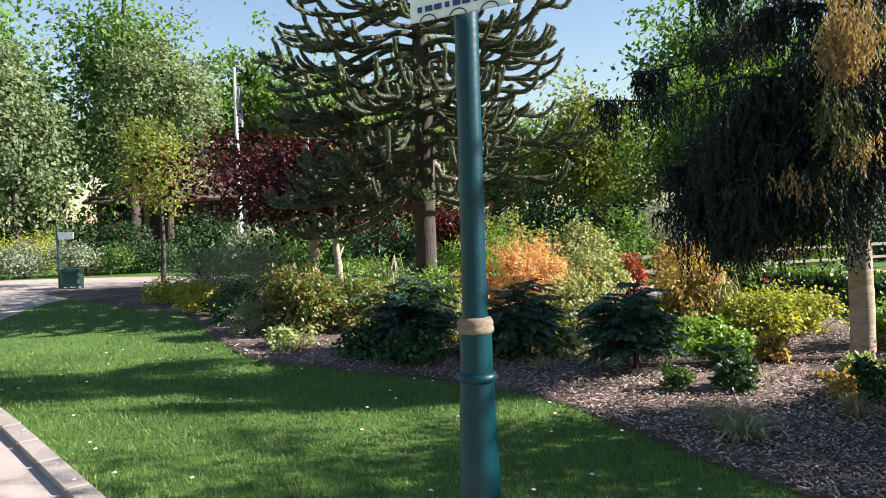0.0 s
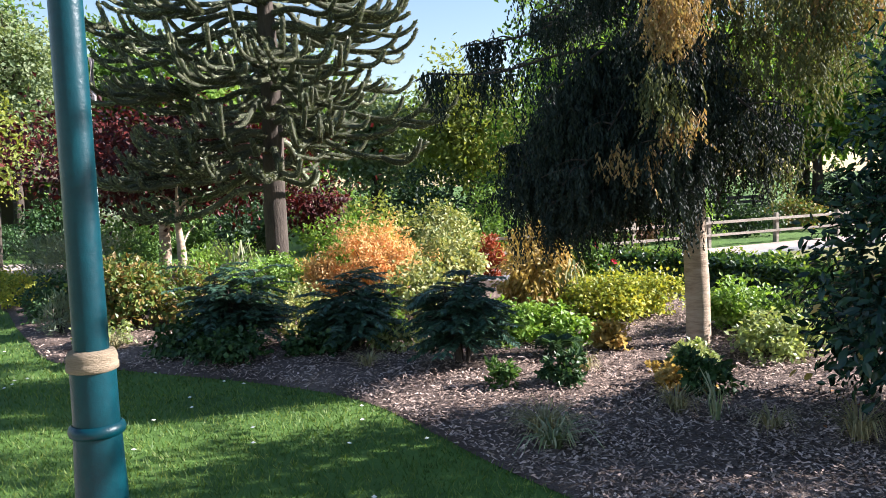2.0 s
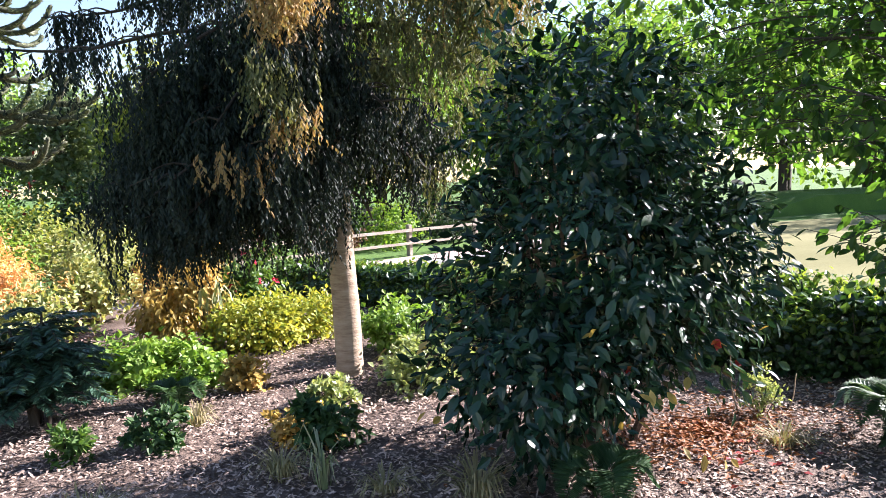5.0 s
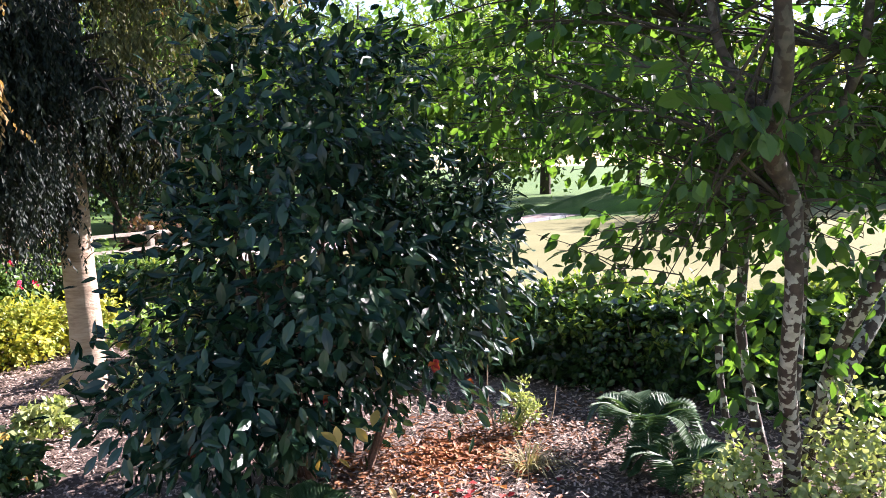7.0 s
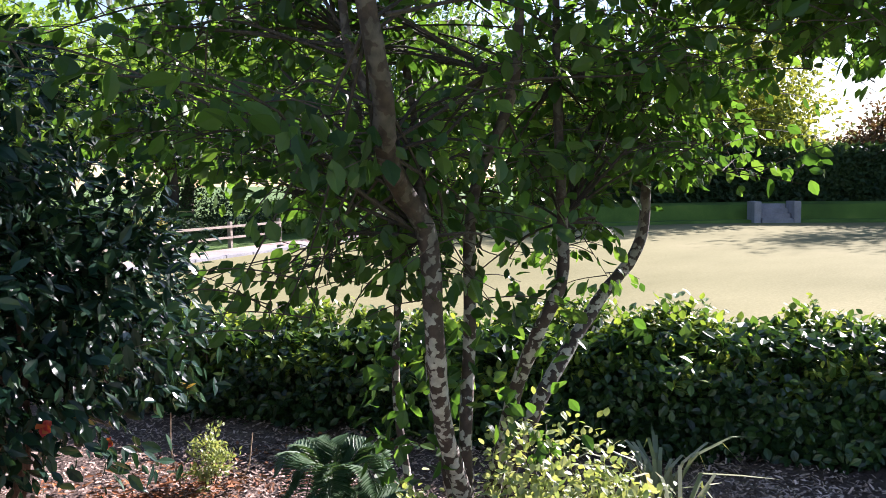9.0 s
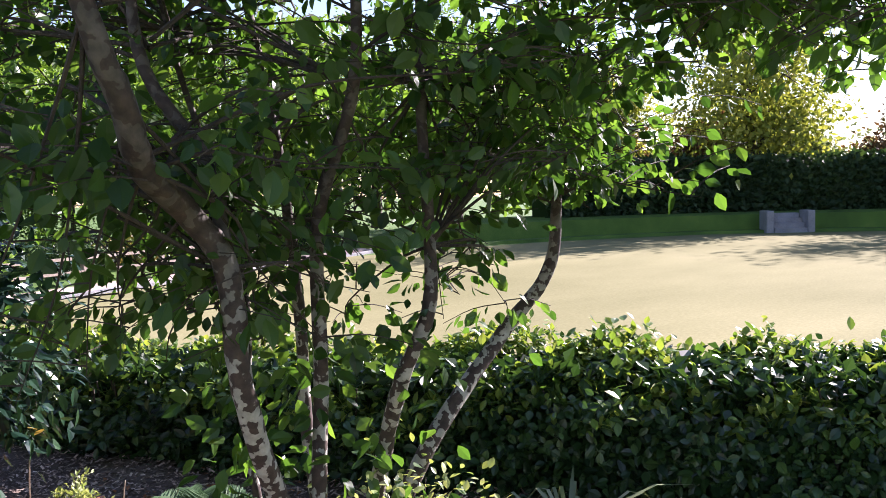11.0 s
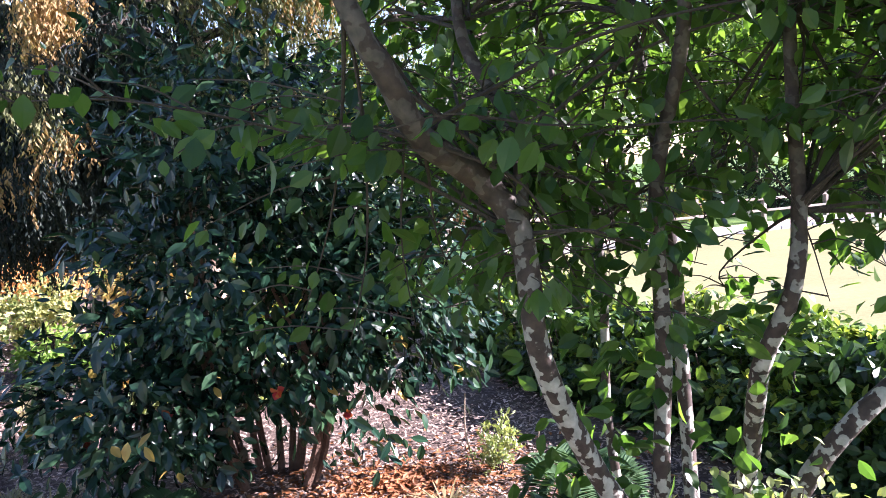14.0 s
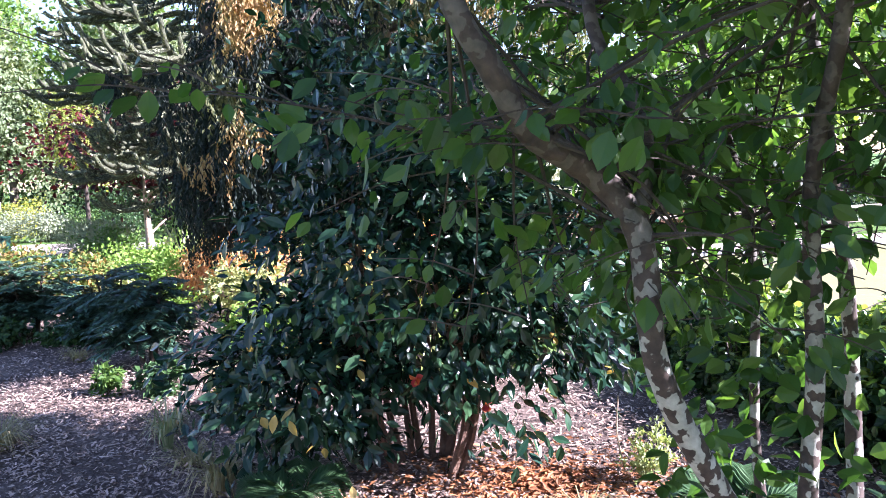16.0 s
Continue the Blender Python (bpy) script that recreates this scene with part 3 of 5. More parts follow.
for k in range(530):
    s = starts[rng.integers(len(starts))] + rng.normal(size=3) * 0.02
    az = rng.uniform(0, 2 * np.pi)
    l = rng.uniform(0.45, 1.3) if s[2] < 1.85 else rng.uniform(0.6, 2.1)
    if math.sin(az) > 0.3 and s[2] < 1.85:
        l *= 0.8
    rise = rng.uniform(-0.12, 0.5) if s[2] > 1.6 else rng.uniform(-0.05, 0.55)
    tip = s + np.array([math.cos(az) * l, math.sin(az) * l, l * rise])
    tip[2] = max(tip[2], 1.12 + 0.2 * rng.random())
    if k >= 490:                                         # drooping boughs on the leaning stem
        s = [p_ for p_ in starts if p_[0] > 5.95 and 1.1 < p_[2] < 2.3]
        s = s[k % len(s)]
        tip = np.array([rng.uniform(6.2, 7.25), rng.uniform(2.55, 3.35), rng.uniform(1.45, 2.25)])
        l = float(np.linalg.norm(tip - s))
    elif k >= 412:                                       # boughs over the camellia and the hedge
        # k 454 to 473: high boughs, mostly out of view, added to shade the lawn
        tip = np.array([rng.uniform(4.3, 6.3), rng.uniform(4.0, 5.6), rng.uniform(1.55, 2.65)]) if k < 454 else np.array([rng.uniform(4.4, 6.6), rng.uniform(3.4, 5.7), rng.uniform(2.9, 3.9)]) if k < 474 else np.array([rng.uniform(6.2, 7.6), rng.uniform(2.6, 4.4), rng.uniform(1.9, 2.7)])
        s = [p_ for p_ in starts if 1.3 < p_[2] < tip[2] + 0.2]
        s = min((s[rng.integers(len(s))] for _ in range(5)), key=lambda p_: float(np.linalg.norm(p_ - tip)))
        l = float(np.linalg.norm(tip - s))
    elif k >= 270:                                       # high boughs towards the green
        s = [p_ for p_ in starts if p_[2] > 2.2 and (k < 335 or p_[0] > 5.6)]
        s = s[k % len(s)]
        tip = np.array([rng.uniform(5.9, 8.0), rng.uniform(0.9, 3.0), 0]) if k < 335 else np.array([rng.uniform(6.2, 7.6), rng.uniform(1.45, 2.35), 0])
        tip[2] = rng.uniform(1.98, 2.8) if k < 335 else rng.uniform(1.85, 2.3)
        l = float(np.linalg.norm(tip - s))
    elif k >= 230:                                       # low hanging sprays
        s = [p_ for p_ in starts if 1.15 < p_[2] < 1.95]
        s = s[k % len(s)]
        az = rng.uniform(0.0, 2.0)
        l = rng.uniform(0.4, 0.9)
        tip = np.array([s[0] + math.cos(az) * l, s[1] + math.sin(az) * l, rng.uniform(1.02, 1.25)])
    if (tip[1] < 2.7 and tip[2] < 2.3 and tip[0] < 6.1 and rng.random() < 0.85) or (tip[0] > 7.3 and tip[2] < 1.6) or (tip[0] > 6.2 and tip[1] > 3.5 and tip[2] < 1.7) or (tip[0] < 5.05 and tip[2] < 1.9 and rng.random() < 0.62):
        continue
    if rng.random() < (0.30 if k < 230 else 0.12):
        continue
    side_ = np.cross(tip - s, [0, 0, 1.0])
    line = smooth_line([s, s + (tip - s) * 0.33 + side_ * rng.normal() * 0.09 + np.array([0, 0, 0.08 * l]), s + (tip - s) * 0.68 + side_ * rng.normal() * 0.10 + np.array([0, 0, 0.09 * l * rng.random()]), tip], 4)
    if not off_path(line, 1.0).all():
        continue
    bough = [tube(line, [0.007, 0.0035, 0.0013], 5)]
    for m in range(int(l * (6 if 412 <= k < 490 else 8)) + 1):
        f = rng.uniform(0.2, 1)
        b = np.array([np.interp(f, np.linspace(0, 1, len(line)), line[:, c]) for c in range(3)])
        w = np.r_[unit(rng.normal(size=2)), rng.uniform(-0.35, 0.45)]
        tl = rng.uniform(0.12, 0.42)
        tw = spline_hit(b, b + w * tl, 0.02, 3)
        bough.append(tube(tw, [0.003, 0.0015], 3))
        cnt = int(3 + tl * 13)
        t = rng.uniform(0.2, 1.05, cnt)[:, None]
        cl_P.append(b + w * tl * t + rng.normal(size=(cnt, 3)) * 0.025)
        cl_O.append(np.repeat(w[None], cnt, 0))
    part("bough", joined(bough), M["bark_dark"], tree)
P, O = np.vstack(cl_P), np.vstack(cl_O)
keep = off_path(P, 1.15) & (off_path(P, 1.5) | (P[:, 2] > 2.0)) & (P[:, 2] > 0.95)
P, O = P[keep], O[keep]
n = len(P)
D = O * 0.6 + rand_dir(n) * 0.55 + np.array([0, 0, -0.75])
N = rand_dir(n) * 0.8 + np.array([0, 0, 0.5])
s = 0.5 + 0.72 * rng.random(n) ** 1.3
part("crown", leaves(P, D, N, 0.074 * s, 0.047 * s, OVATE), M["tree_leaf"], tree)
# young shoots between the stems
for c, k, sp in (((5.6, 3.3, 0.85), 110, (0.12, 0.1, 0.22)), ((5.95, 3.1, 0.6), 40, (0.15, 0.1, 0.12)), ((5.5, 3.35, 0.6), 50, (0.1, 0.1, 0.15)), ((6.0, 3.1, 1.0), 60, (0.2, 0.12, 0.12))):
    P = np.array(c) + rng.normal(size=(k, 3)) * np.array(sp)
    part("leaf_spray", leaves(P, rand_dir(k) + np.array([0, 0, -0.4]), rand_dir(k) + np.array([0, 0, 0.6]), 0.075, 0.048, OVATE), M["tree_leaf"], tree)["kind"] = "stuff"

# ---- camellia ----
cam_bush = thing("camellia_bush", (4.35, 4.76, 0), "large dark glossy camellia bush reaching to the ground", "shrub")
st = []
for k in range(16):
    a = rng.uniform(0, 2 * np.pi)
    tip = (4.35 + 0.7 * math.cos(a) * rng.random(), 4.76 + 0.6 * math.sin(a) * rng.random(), rng.uniform(1.1, 2.0))
    st.append(tube(smooth_line([(4.38 + 0.16 * math.cos(a), 4.76 + 0.16 * math.sin(a), -0.02), (4.38 + 0.3 * math.cos(a), 4.76 + 0.25 * math.sin(a), 0.5), tip], 5), [0.022, 0.016, 0.006], 6))
for g_ in st:
    part("stem", g_, M["bark_red"], cam_bush)
parts_P, parts_O = [], []
for c, r, k in (((4.35, 4.76, 1.0), (0.90, 0.80, 0.88), 250), ((4.30, 4.8, 1.66), (0.74, 0.66, 0.64), 120), ((3.82, 4.5, 0.58), (0.54, 0.48, 0.48), 80), ((4.98, 4.72, 1.0), (0.54, 0.50, 0.52), 85)):
    p, o, _ = clumps(c, r, k, 26, 0.085, 0.5, -0.95, 0.2)
    parts_P.append(p)
    parts_O.append(o)
P, O = np.vstack(parts_P), np.vstack(parts_O)
hole = (np.linalg.norm((P - np.array([4.95, 4.5, 0.0])) / np.array([0.5, 0.42, 0.22]), axis=1) < 1)
keep = (P[:, 2] > 0.06) & ~hole
P, O = P[keep], O[keep]
part("foliage", leafy(P, O, 0.072, 0.033, OVATE, 0.45, 0.7, 0.5, 0.4), M["camellia"], cam_bush)
P, O, _ = clumps((4.2, 4.65, 0.55), (0.98, 0.82, 0.5), 34, 2, 0.03, 0.9, -0.6)
part("yellowed_leaves", leafy(P, O, 0.07, 0.036, OVATE, 0.5), M["gold"], cam_bush, "dying orange-yellow leaves")
P, O = np.array([(4.49, 4.03, 0.69), (4.05, 4.1, 0.62), (3.62, 4.42, 0.42), (4.75, 4.15, 0.55)]), np.array([(0.1, -1, 0.1), (-0.2, -1, 0), (-0.6, -0.8, 0), (0.4, -0.9, 0)])
for p, o in zip(P, O):
    q = np.repeat(p[None], 7, 0)
    part("bloom", leaves(q, rand_dir(7) + o, rand_dir(7) + o, 0.035, 0.034, OVATE), M["litter_red"], cam_bush, "fading red bloom")

# ---- hedge ----
hl = smooth_line([(x, y, 0) for x, y in HEDGE_LINE], 10)
hs = np.r_[0, np.cumsum(np.linalg.norm(np.diff(hl, axis=0), axis=1))]
ht = unit(np.gradient(hl, axis=0))
hedge = thing("hedge", (HEDGE_LINE[3][0], HEDGE_LINE[3][1], 0), "clipped dark green hedge with sunlit top", "hedge")


def hedge_height(y):
    return np.interp(y, [0, 3, 5, 6.5, 8, 12], [0.74, 0.69, 0.60, 0.55, 0.48, 0.46])


n = 72000
d = rng.uniform(0, hs[-1], n)
c = np.stack([np.interp(d, hs, hl[:, k]) for k in range(3)], 1)
t = np.stack([np.interp(d, hs, ht[:, k]) for k in range(3)], 1)
nr = unit(np.c_[t[:, 1], -t[:, 0], np.zeros(n)])            # away from the walk
nr *= np.sign(nr[:, :1])
H = hedge_height(c[:, 1]) * (1 + 0.06 * np.sin(d * 3.1) + 0.05 * np.sin(d * 7.7))
face = rng.random(n)
Wd = 0.7
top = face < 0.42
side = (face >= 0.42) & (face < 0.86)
u = rng.uniform(0, 1, n)
swell = 0.07 * np.sin(d * 4.3 + 2.0 * np.sin(d * 1.7)) * np.cos(u * 6 + d * 2.1) + 0.04 * np.sin(d * 11 + u * 13)   # uneven growth
off = np.where(top, u * Wd, np.where(side, 0.0, Wd)) + rng.normal(size=n) * 0.045 + swell
z = np.where(top, H - 0.03 - 0.22 * (1 - u) ** 1.3, np.where(side, u * (H - 0.24), u * (H - 0.04))) + rng.normal(size=n) * 0.04 + np.where(top, 0.6 * swell, 0.0)
P = c + nr * off[:, None]
P[:, 2] = np.maximum(z, 0.02)
gap = (np.abs((P[:, 0] - 6.5) * 0.79 - (P[:, 1] - 4.75) * 0.61) < 0.10 + 0.05 * np.sin(P[:, 2] * 9)) & (np.linalg.norm(P[:, :2] - np.array([6.75, 5.1]), axis=1) < 0.9) & (rng.random(n) < 0.72)
P, O = P[~gap], np.where(top[:, None], np.array([[0, 0, 1.0]]), np.where(side[:, None], -nr, nr))[~gap]
# leaves of the top face, which get the brighter colours standing for sunlight
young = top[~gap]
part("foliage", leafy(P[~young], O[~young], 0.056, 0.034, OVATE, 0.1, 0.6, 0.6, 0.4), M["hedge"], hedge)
part("lit_top_leaves", leafy(P[young], O[young], 0.060, 0.036, OVATE, 0.0, 0.12, 0.9, 0.4), M["hedge_lit"], hedge, "yellow-green leaves on the hedge top, coloured brighter as if sunlit")
core = []
for k in range(len(hl) - 1):
    m = (hl[k] + hl[k + 1]) / 2
    tt = unit(hl[k + 1] - hl[k])
    nn = np.array([tt[1], -tt[0], 0])
    nn *= np.sign(nn[0])
    m = m + nn * Wd / 2
    hh = float(hedge_height(m[1])) - 0.12
    for _ in range(7):
        b = m + nn * rng.uniform(-0.28, 0.28) + tt * rng.uniform(-0.2, 0.2)
        core.append(tube(spline_hit((b[0], b[1], -0.02), (b[0] + rng.normal() * 0.1, b[1] + rng.normal() * 0.1, hh), 0, 4), [0.012, 0.005], 4))
part("woody_stems", joined(core), M["bark_dark"], hedge)["kind"] = "stuff"
n = 44000
d = rng.uniform(0, hs[-1], n)
c = np.stack([np.interp(d, hs, hl[:, k]) for k in range(3)], 1)
t = np.stack([np.interp(d, hs, ht[:, k]) for k in range(3)], 1)
nr = unit(np.c_[t[:, 1], -t[:, 0], np.zeros(n)])
nr *= np.sign(nr[:, :1])
P = c + nr * rng.uniform(0.08, 0.62, n)[:, None]
P[:, 2] = rng.uniform(0.03, 0.95, n) * hedge_height(P[:, 1])
part("inner_foliage", leafy(P, rand_dir(n), 0.08, 0.06, LANCE), M["hedge"], hedge)

# ---- weeping conifer ----
CX, CY = 3.74, 7.02
con = thing("weeping_conifer", (CX, CY, 0), "weeping conifer with hanging dark curtains and pale clear trunk", "tree")
part("trunk", tube(smooth_line([(CX, CY, -0.03), (CX + 0.005, CY, 0.06), (CX, CY, 0.5), (CX - 0.02, CY, 1.0), (CX - 0.03, CY, 2.0), (CX - 0.02, CY, 4.0), (CX, CY, 6.0)], 6), [0.125, 0.107, 0.104, 0.10, 0.09, 0.06, 0.02], 18, 0.012), M["bark_pale"], con, smooth=True)
limbs, strand = [], {"conifer": [], "conifer_dry": [], "conifer_sunlit": []}


def curtain(line, key, gapn, lmin, lmax, floor):
    """Hanging needle strands along a limb."""
    s = np.r_[0, np.cumsum(np.linalg.norm(np.diff(line, axis=0), axis=1))]
    knots = rng.uniform(0.08, 1, max(int(s[-1] * 5), 1))
    reach = rng.uniform(0.35, 1.15, len(knots))
    for _ in range(int(s[-1] / gapn)):
        j = rng.integers(len(knots))
        d = np.clip(knots[j] + rng.normal() * 0.035, 0.05, 1) * s[-1]
        b = np.array([np.interp(d, s, line[:, k]) for k in range(3)]) + rng.normal(size=3) * np.array([0.07, 0.07, 0.02])
        l = min(rng.uniform(lmin, lmax) * reach[j], b[2] - floor - 0.6 * (1.15 - reach[j]) - 0.1 * rng.random())
        if l < 0.08:
            continue
        m = int(l / 0.019) + 3
        zz = np.linspace(0, l, m)
        sway = rng.normal(size=2) * 0.08
        P = b + np.c_[sway[0] * (zz / l) ** 2, sway[1] * (zz / l) ** 2, -zz]
        az = rng.uniform(0, 2 * np.pi, m)
        D = np.c_[np.cos(az) * 0.5, np.sin(az) * 0.5, np.full(m, -0.9)]
        strand[key].append(leaves(P, D, rand_dir(m), rng.uniform(0.04, 0.065, m) * (1 - 0.45 * zz / l), rng.uniform(0.014, 0.022, m), LANCE))


def limb(az, z0, l, droop, key="conifer", gapn=0.013, lmin=0.18, lmax=0.62, floor=0.86, r=0.022):
    d = np.array([math.cos(az), math.sin(az), 0])
    b = np.array([CX - 0.02, CY, z0])
    line = smooth_line([b, b + d * l * 0.4 + np.array([0, 0, 0.10 * l]), b + d * l * 0.75 + np.array([0, 0, 0.02 * l - droop * 0.3]), b + d * l + np.array([0, 0, -droop])], 6)
    side = [tube(line, [r, r * 0.6, r * 0.25], 6)]
    curtain(line, key, gapn, lmin, lmax, floor)
    for k in range(int(l * 5)):
        f = rng.uniform(0.25, 0.95)
        q = np.array([np.interp(f, np.linspace(0, 1, len(line)), line[:, c]) for c in range(3)])
        aa = az + rng.choice([-1, 1]) * rng.uniform(0.5, 1.1)
        sl = rng.uniform(0.2, 0.5) * (1.1 - f * 0.5)
        sub = spline_hit(q, q + np.array([math.cos(aa) * sl, math.sin(aa) * sl, -0.12 * sl]), 0.03, 3)
        side.append(tube(sub, [0.008, 0.003], 4))
        curtain(sub, key, gapn * 1.3, lmin * 0.7, lmax * 0.9, floor)
    limbs.append(joined(side))


for k in range(72):
    z0 = rng.uniform(1.3, 5.4)
    az = rng.uniform(0, 2 * np.pi)
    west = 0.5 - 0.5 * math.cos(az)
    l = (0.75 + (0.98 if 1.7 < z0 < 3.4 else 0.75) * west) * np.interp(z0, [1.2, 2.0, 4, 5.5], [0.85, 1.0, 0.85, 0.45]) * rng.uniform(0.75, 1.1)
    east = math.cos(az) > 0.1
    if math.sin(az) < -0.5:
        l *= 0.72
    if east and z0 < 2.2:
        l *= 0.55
    # sunward limbs mostly take the lighter needles, so their sunlight is partly in the colour
    limb(az, z0, l, rng.uniform(0.1, 0.4), gapn=0.026 if east else 0.0145, lmax=rng.uniform(0.42, 0.75), floor=(1.3 if math.cos(az) > 0.3 else 1.0 if math.sin(az) > 0.4 else 0.72) + 0.25 * rng.random() ** 2, key="conifer" if math.cos(az) < 0.1 or rng.random() < 0.3 else "conifer_sunlit")
limb(math.pi * 1.02, 2.35, 2.3, -0.05, gapn=0.03, lmin=0.15, lmax=0.5)
limb(math.pi * 0.9, 2.75, 2.0, 0.0, gapn=0.025, lmin=0.15, lmax=0.6)
for k in range(16):                                     # long low skirts, west and south
    limb(math.pi * rng.uniform(0.75, 1.22), rng.uniform(1.5, 2.5), rng.uniform(0.8, 1.6), rng.uniform(0.15, 0.5), gapn=0.012, lmin=0.35, lmax=0.95, floor=0.70 + 0.6 * rng.random() ** 1.5)
for k in range(9):
    limb(math.pi * rng.uniform(0.84, 1.12), rng.uniform(1.7, 2.3), rng.uniform(1.1, 1.75), rng.uniform(0.4, 0.75), gapn=0.013, lmin=0.3, lmax=0.85, floor=0.66 + 0.3 * rng.random())
for k in range(5):
    limb(rng.uniform(-0.9, 0.3), rng.uniform(1.7, 2.1), rng.uniform(0.6, 0.95), rng.uniform(0.15, 0.4), gapn=0.014, lmin=0.25, lmax=0.6, floor=0.98 + 0.4 * rng.random())
for k in range(9):                                      # low dark skirts on the lawn side
    limb(math.pi * rng.uniform(0.72, 1.35), rng.uniform(1.35, 2.7), rng.uniform(0.55, 1.4), rng.uniform(0.1, 0.6), gapn=0.014, lmax=rng.uniform(0.35, 0.8), floor=0.82 + 0.5 * rng.random())
limb(math.pi * 1.3, 1.9, 1.3, 0.25)
limb(math.pi * 1.15, 1.6, 1.4, 0.3)
limb(0.05, 2.6, 1.35, -0.02, "conifer_sunlit", 0.016, 0.2, 0.6)
limb(-0.3, 2.9, 1.5, 0.0, "conifer_sunlit", 0.016, 0.2, 0.6)
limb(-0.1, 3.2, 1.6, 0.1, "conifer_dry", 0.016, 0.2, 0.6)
limb(-0.2, 1.7, 0.85, 0.25, "conifer_sunlit", 0.02, 0.15, 0.45)
for c, key, k, sp in (((3.07, 5.98, 2.86), "conifer_dry", 70, (0.07, 0.06, 0.14)), ((3.05, 5.95, 2.62), "conifer_dry", 40, (0.05, 0.05, 0.08)), ((2.93, 5.9, 2.2), "conifer_sunlit", 30, (0.035, 0.04, 0.06)),
                      ((3.0, 5.9, 2.06), "conifer_sunlit", 16, (0.035, 0.04, 0.05)), ((3.08, 5.95, 1.95), "conifer_dry", 16, (0.035, 0.04, 0.04)), ((2.82, 6.1, 1.68), "conifer_dry", 12, (0.06, 0.04, 0.03)),
                      ((4.3, 6.1, 2.75), "conifer_sunlit", 120, (0.25, 0.1, 0.16)), ((4.55, 6.2, 2.95), "conifer_dry", 90, (0.18, 0.08, 0.14)), ((4.2, 6.2, 2.3), "conifer_sunlit", 60, (0.22, 0.1, 0.14))):
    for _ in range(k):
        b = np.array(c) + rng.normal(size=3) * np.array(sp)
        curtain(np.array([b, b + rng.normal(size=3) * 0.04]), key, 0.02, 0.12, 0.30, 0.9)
for g_ in limbs:
    part("limb", g_, M["bark_dark"], con)
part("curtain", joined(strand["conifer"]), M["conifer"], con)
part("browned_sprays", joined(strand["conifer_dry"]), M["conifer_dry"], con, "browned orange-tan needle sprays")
part("sunlit_olive_sprays", joined(strand["conifer_sunlit"]), M["conifer_sunlit"], con, "olive green needle sprays, coloured lighter as if sunlit")

# ---- monkey puzzle ----
MX, MY = -0.27, 12.5
mp = thing("monkey_puzzle_tree", (MX, MY, 0), "monkey puzzle tree with dark rope-like upcurved branches", "tree")
part("trunk", tube(smooth_line([(MX, MY, -0.03), (MX, MY, 0.1), (MX, MY, 1.5), (MX + 0.03, MY, 3.0), (MX, MY, 5.0), (MX, MY, 7.4)], 6), [0.20, 0.17, 0.165, 0.15, 0.11, 0.04], 16, 0.03), M["bark_dark"], mp, smooth=True)
ropes, scales = [], []


def rope(pts, r0, r1):
    """A rope-like shoot, thick with overlapping scale leaves."""
    line = smooth_line(pts, 5)
    ropes.append(tube(line, [r0, (r0 + r1) / 2, r1 * 0.9], 6))
    s = np.r_[0, np.cumsum(np.linalg.norm(np.diff(line, axis=0), axis=1))]
    n = int(s[-1] * 150)
    d = rng.uniform(0, s[-1], n)
    P = np.stack([np.interp(d, s, line[:, k]) for k in range(3)], 1)
    T = np.stack([np.interp(d, s, unit(np.gradient(line, axis=0))[:, k]) for k in range(3)], 1)
    A = rand_dir(n)
    A = unit(A - T * (A * T).sum(1, keepdims=True))
    r = np.interp(d, [0, s[-1]], [r0, r1])
    scales.append(leaves(P + A * r[:, None] * 0.75, T * 0.9 + A * 0.6, A, 0.052, 0.030, BLADE))


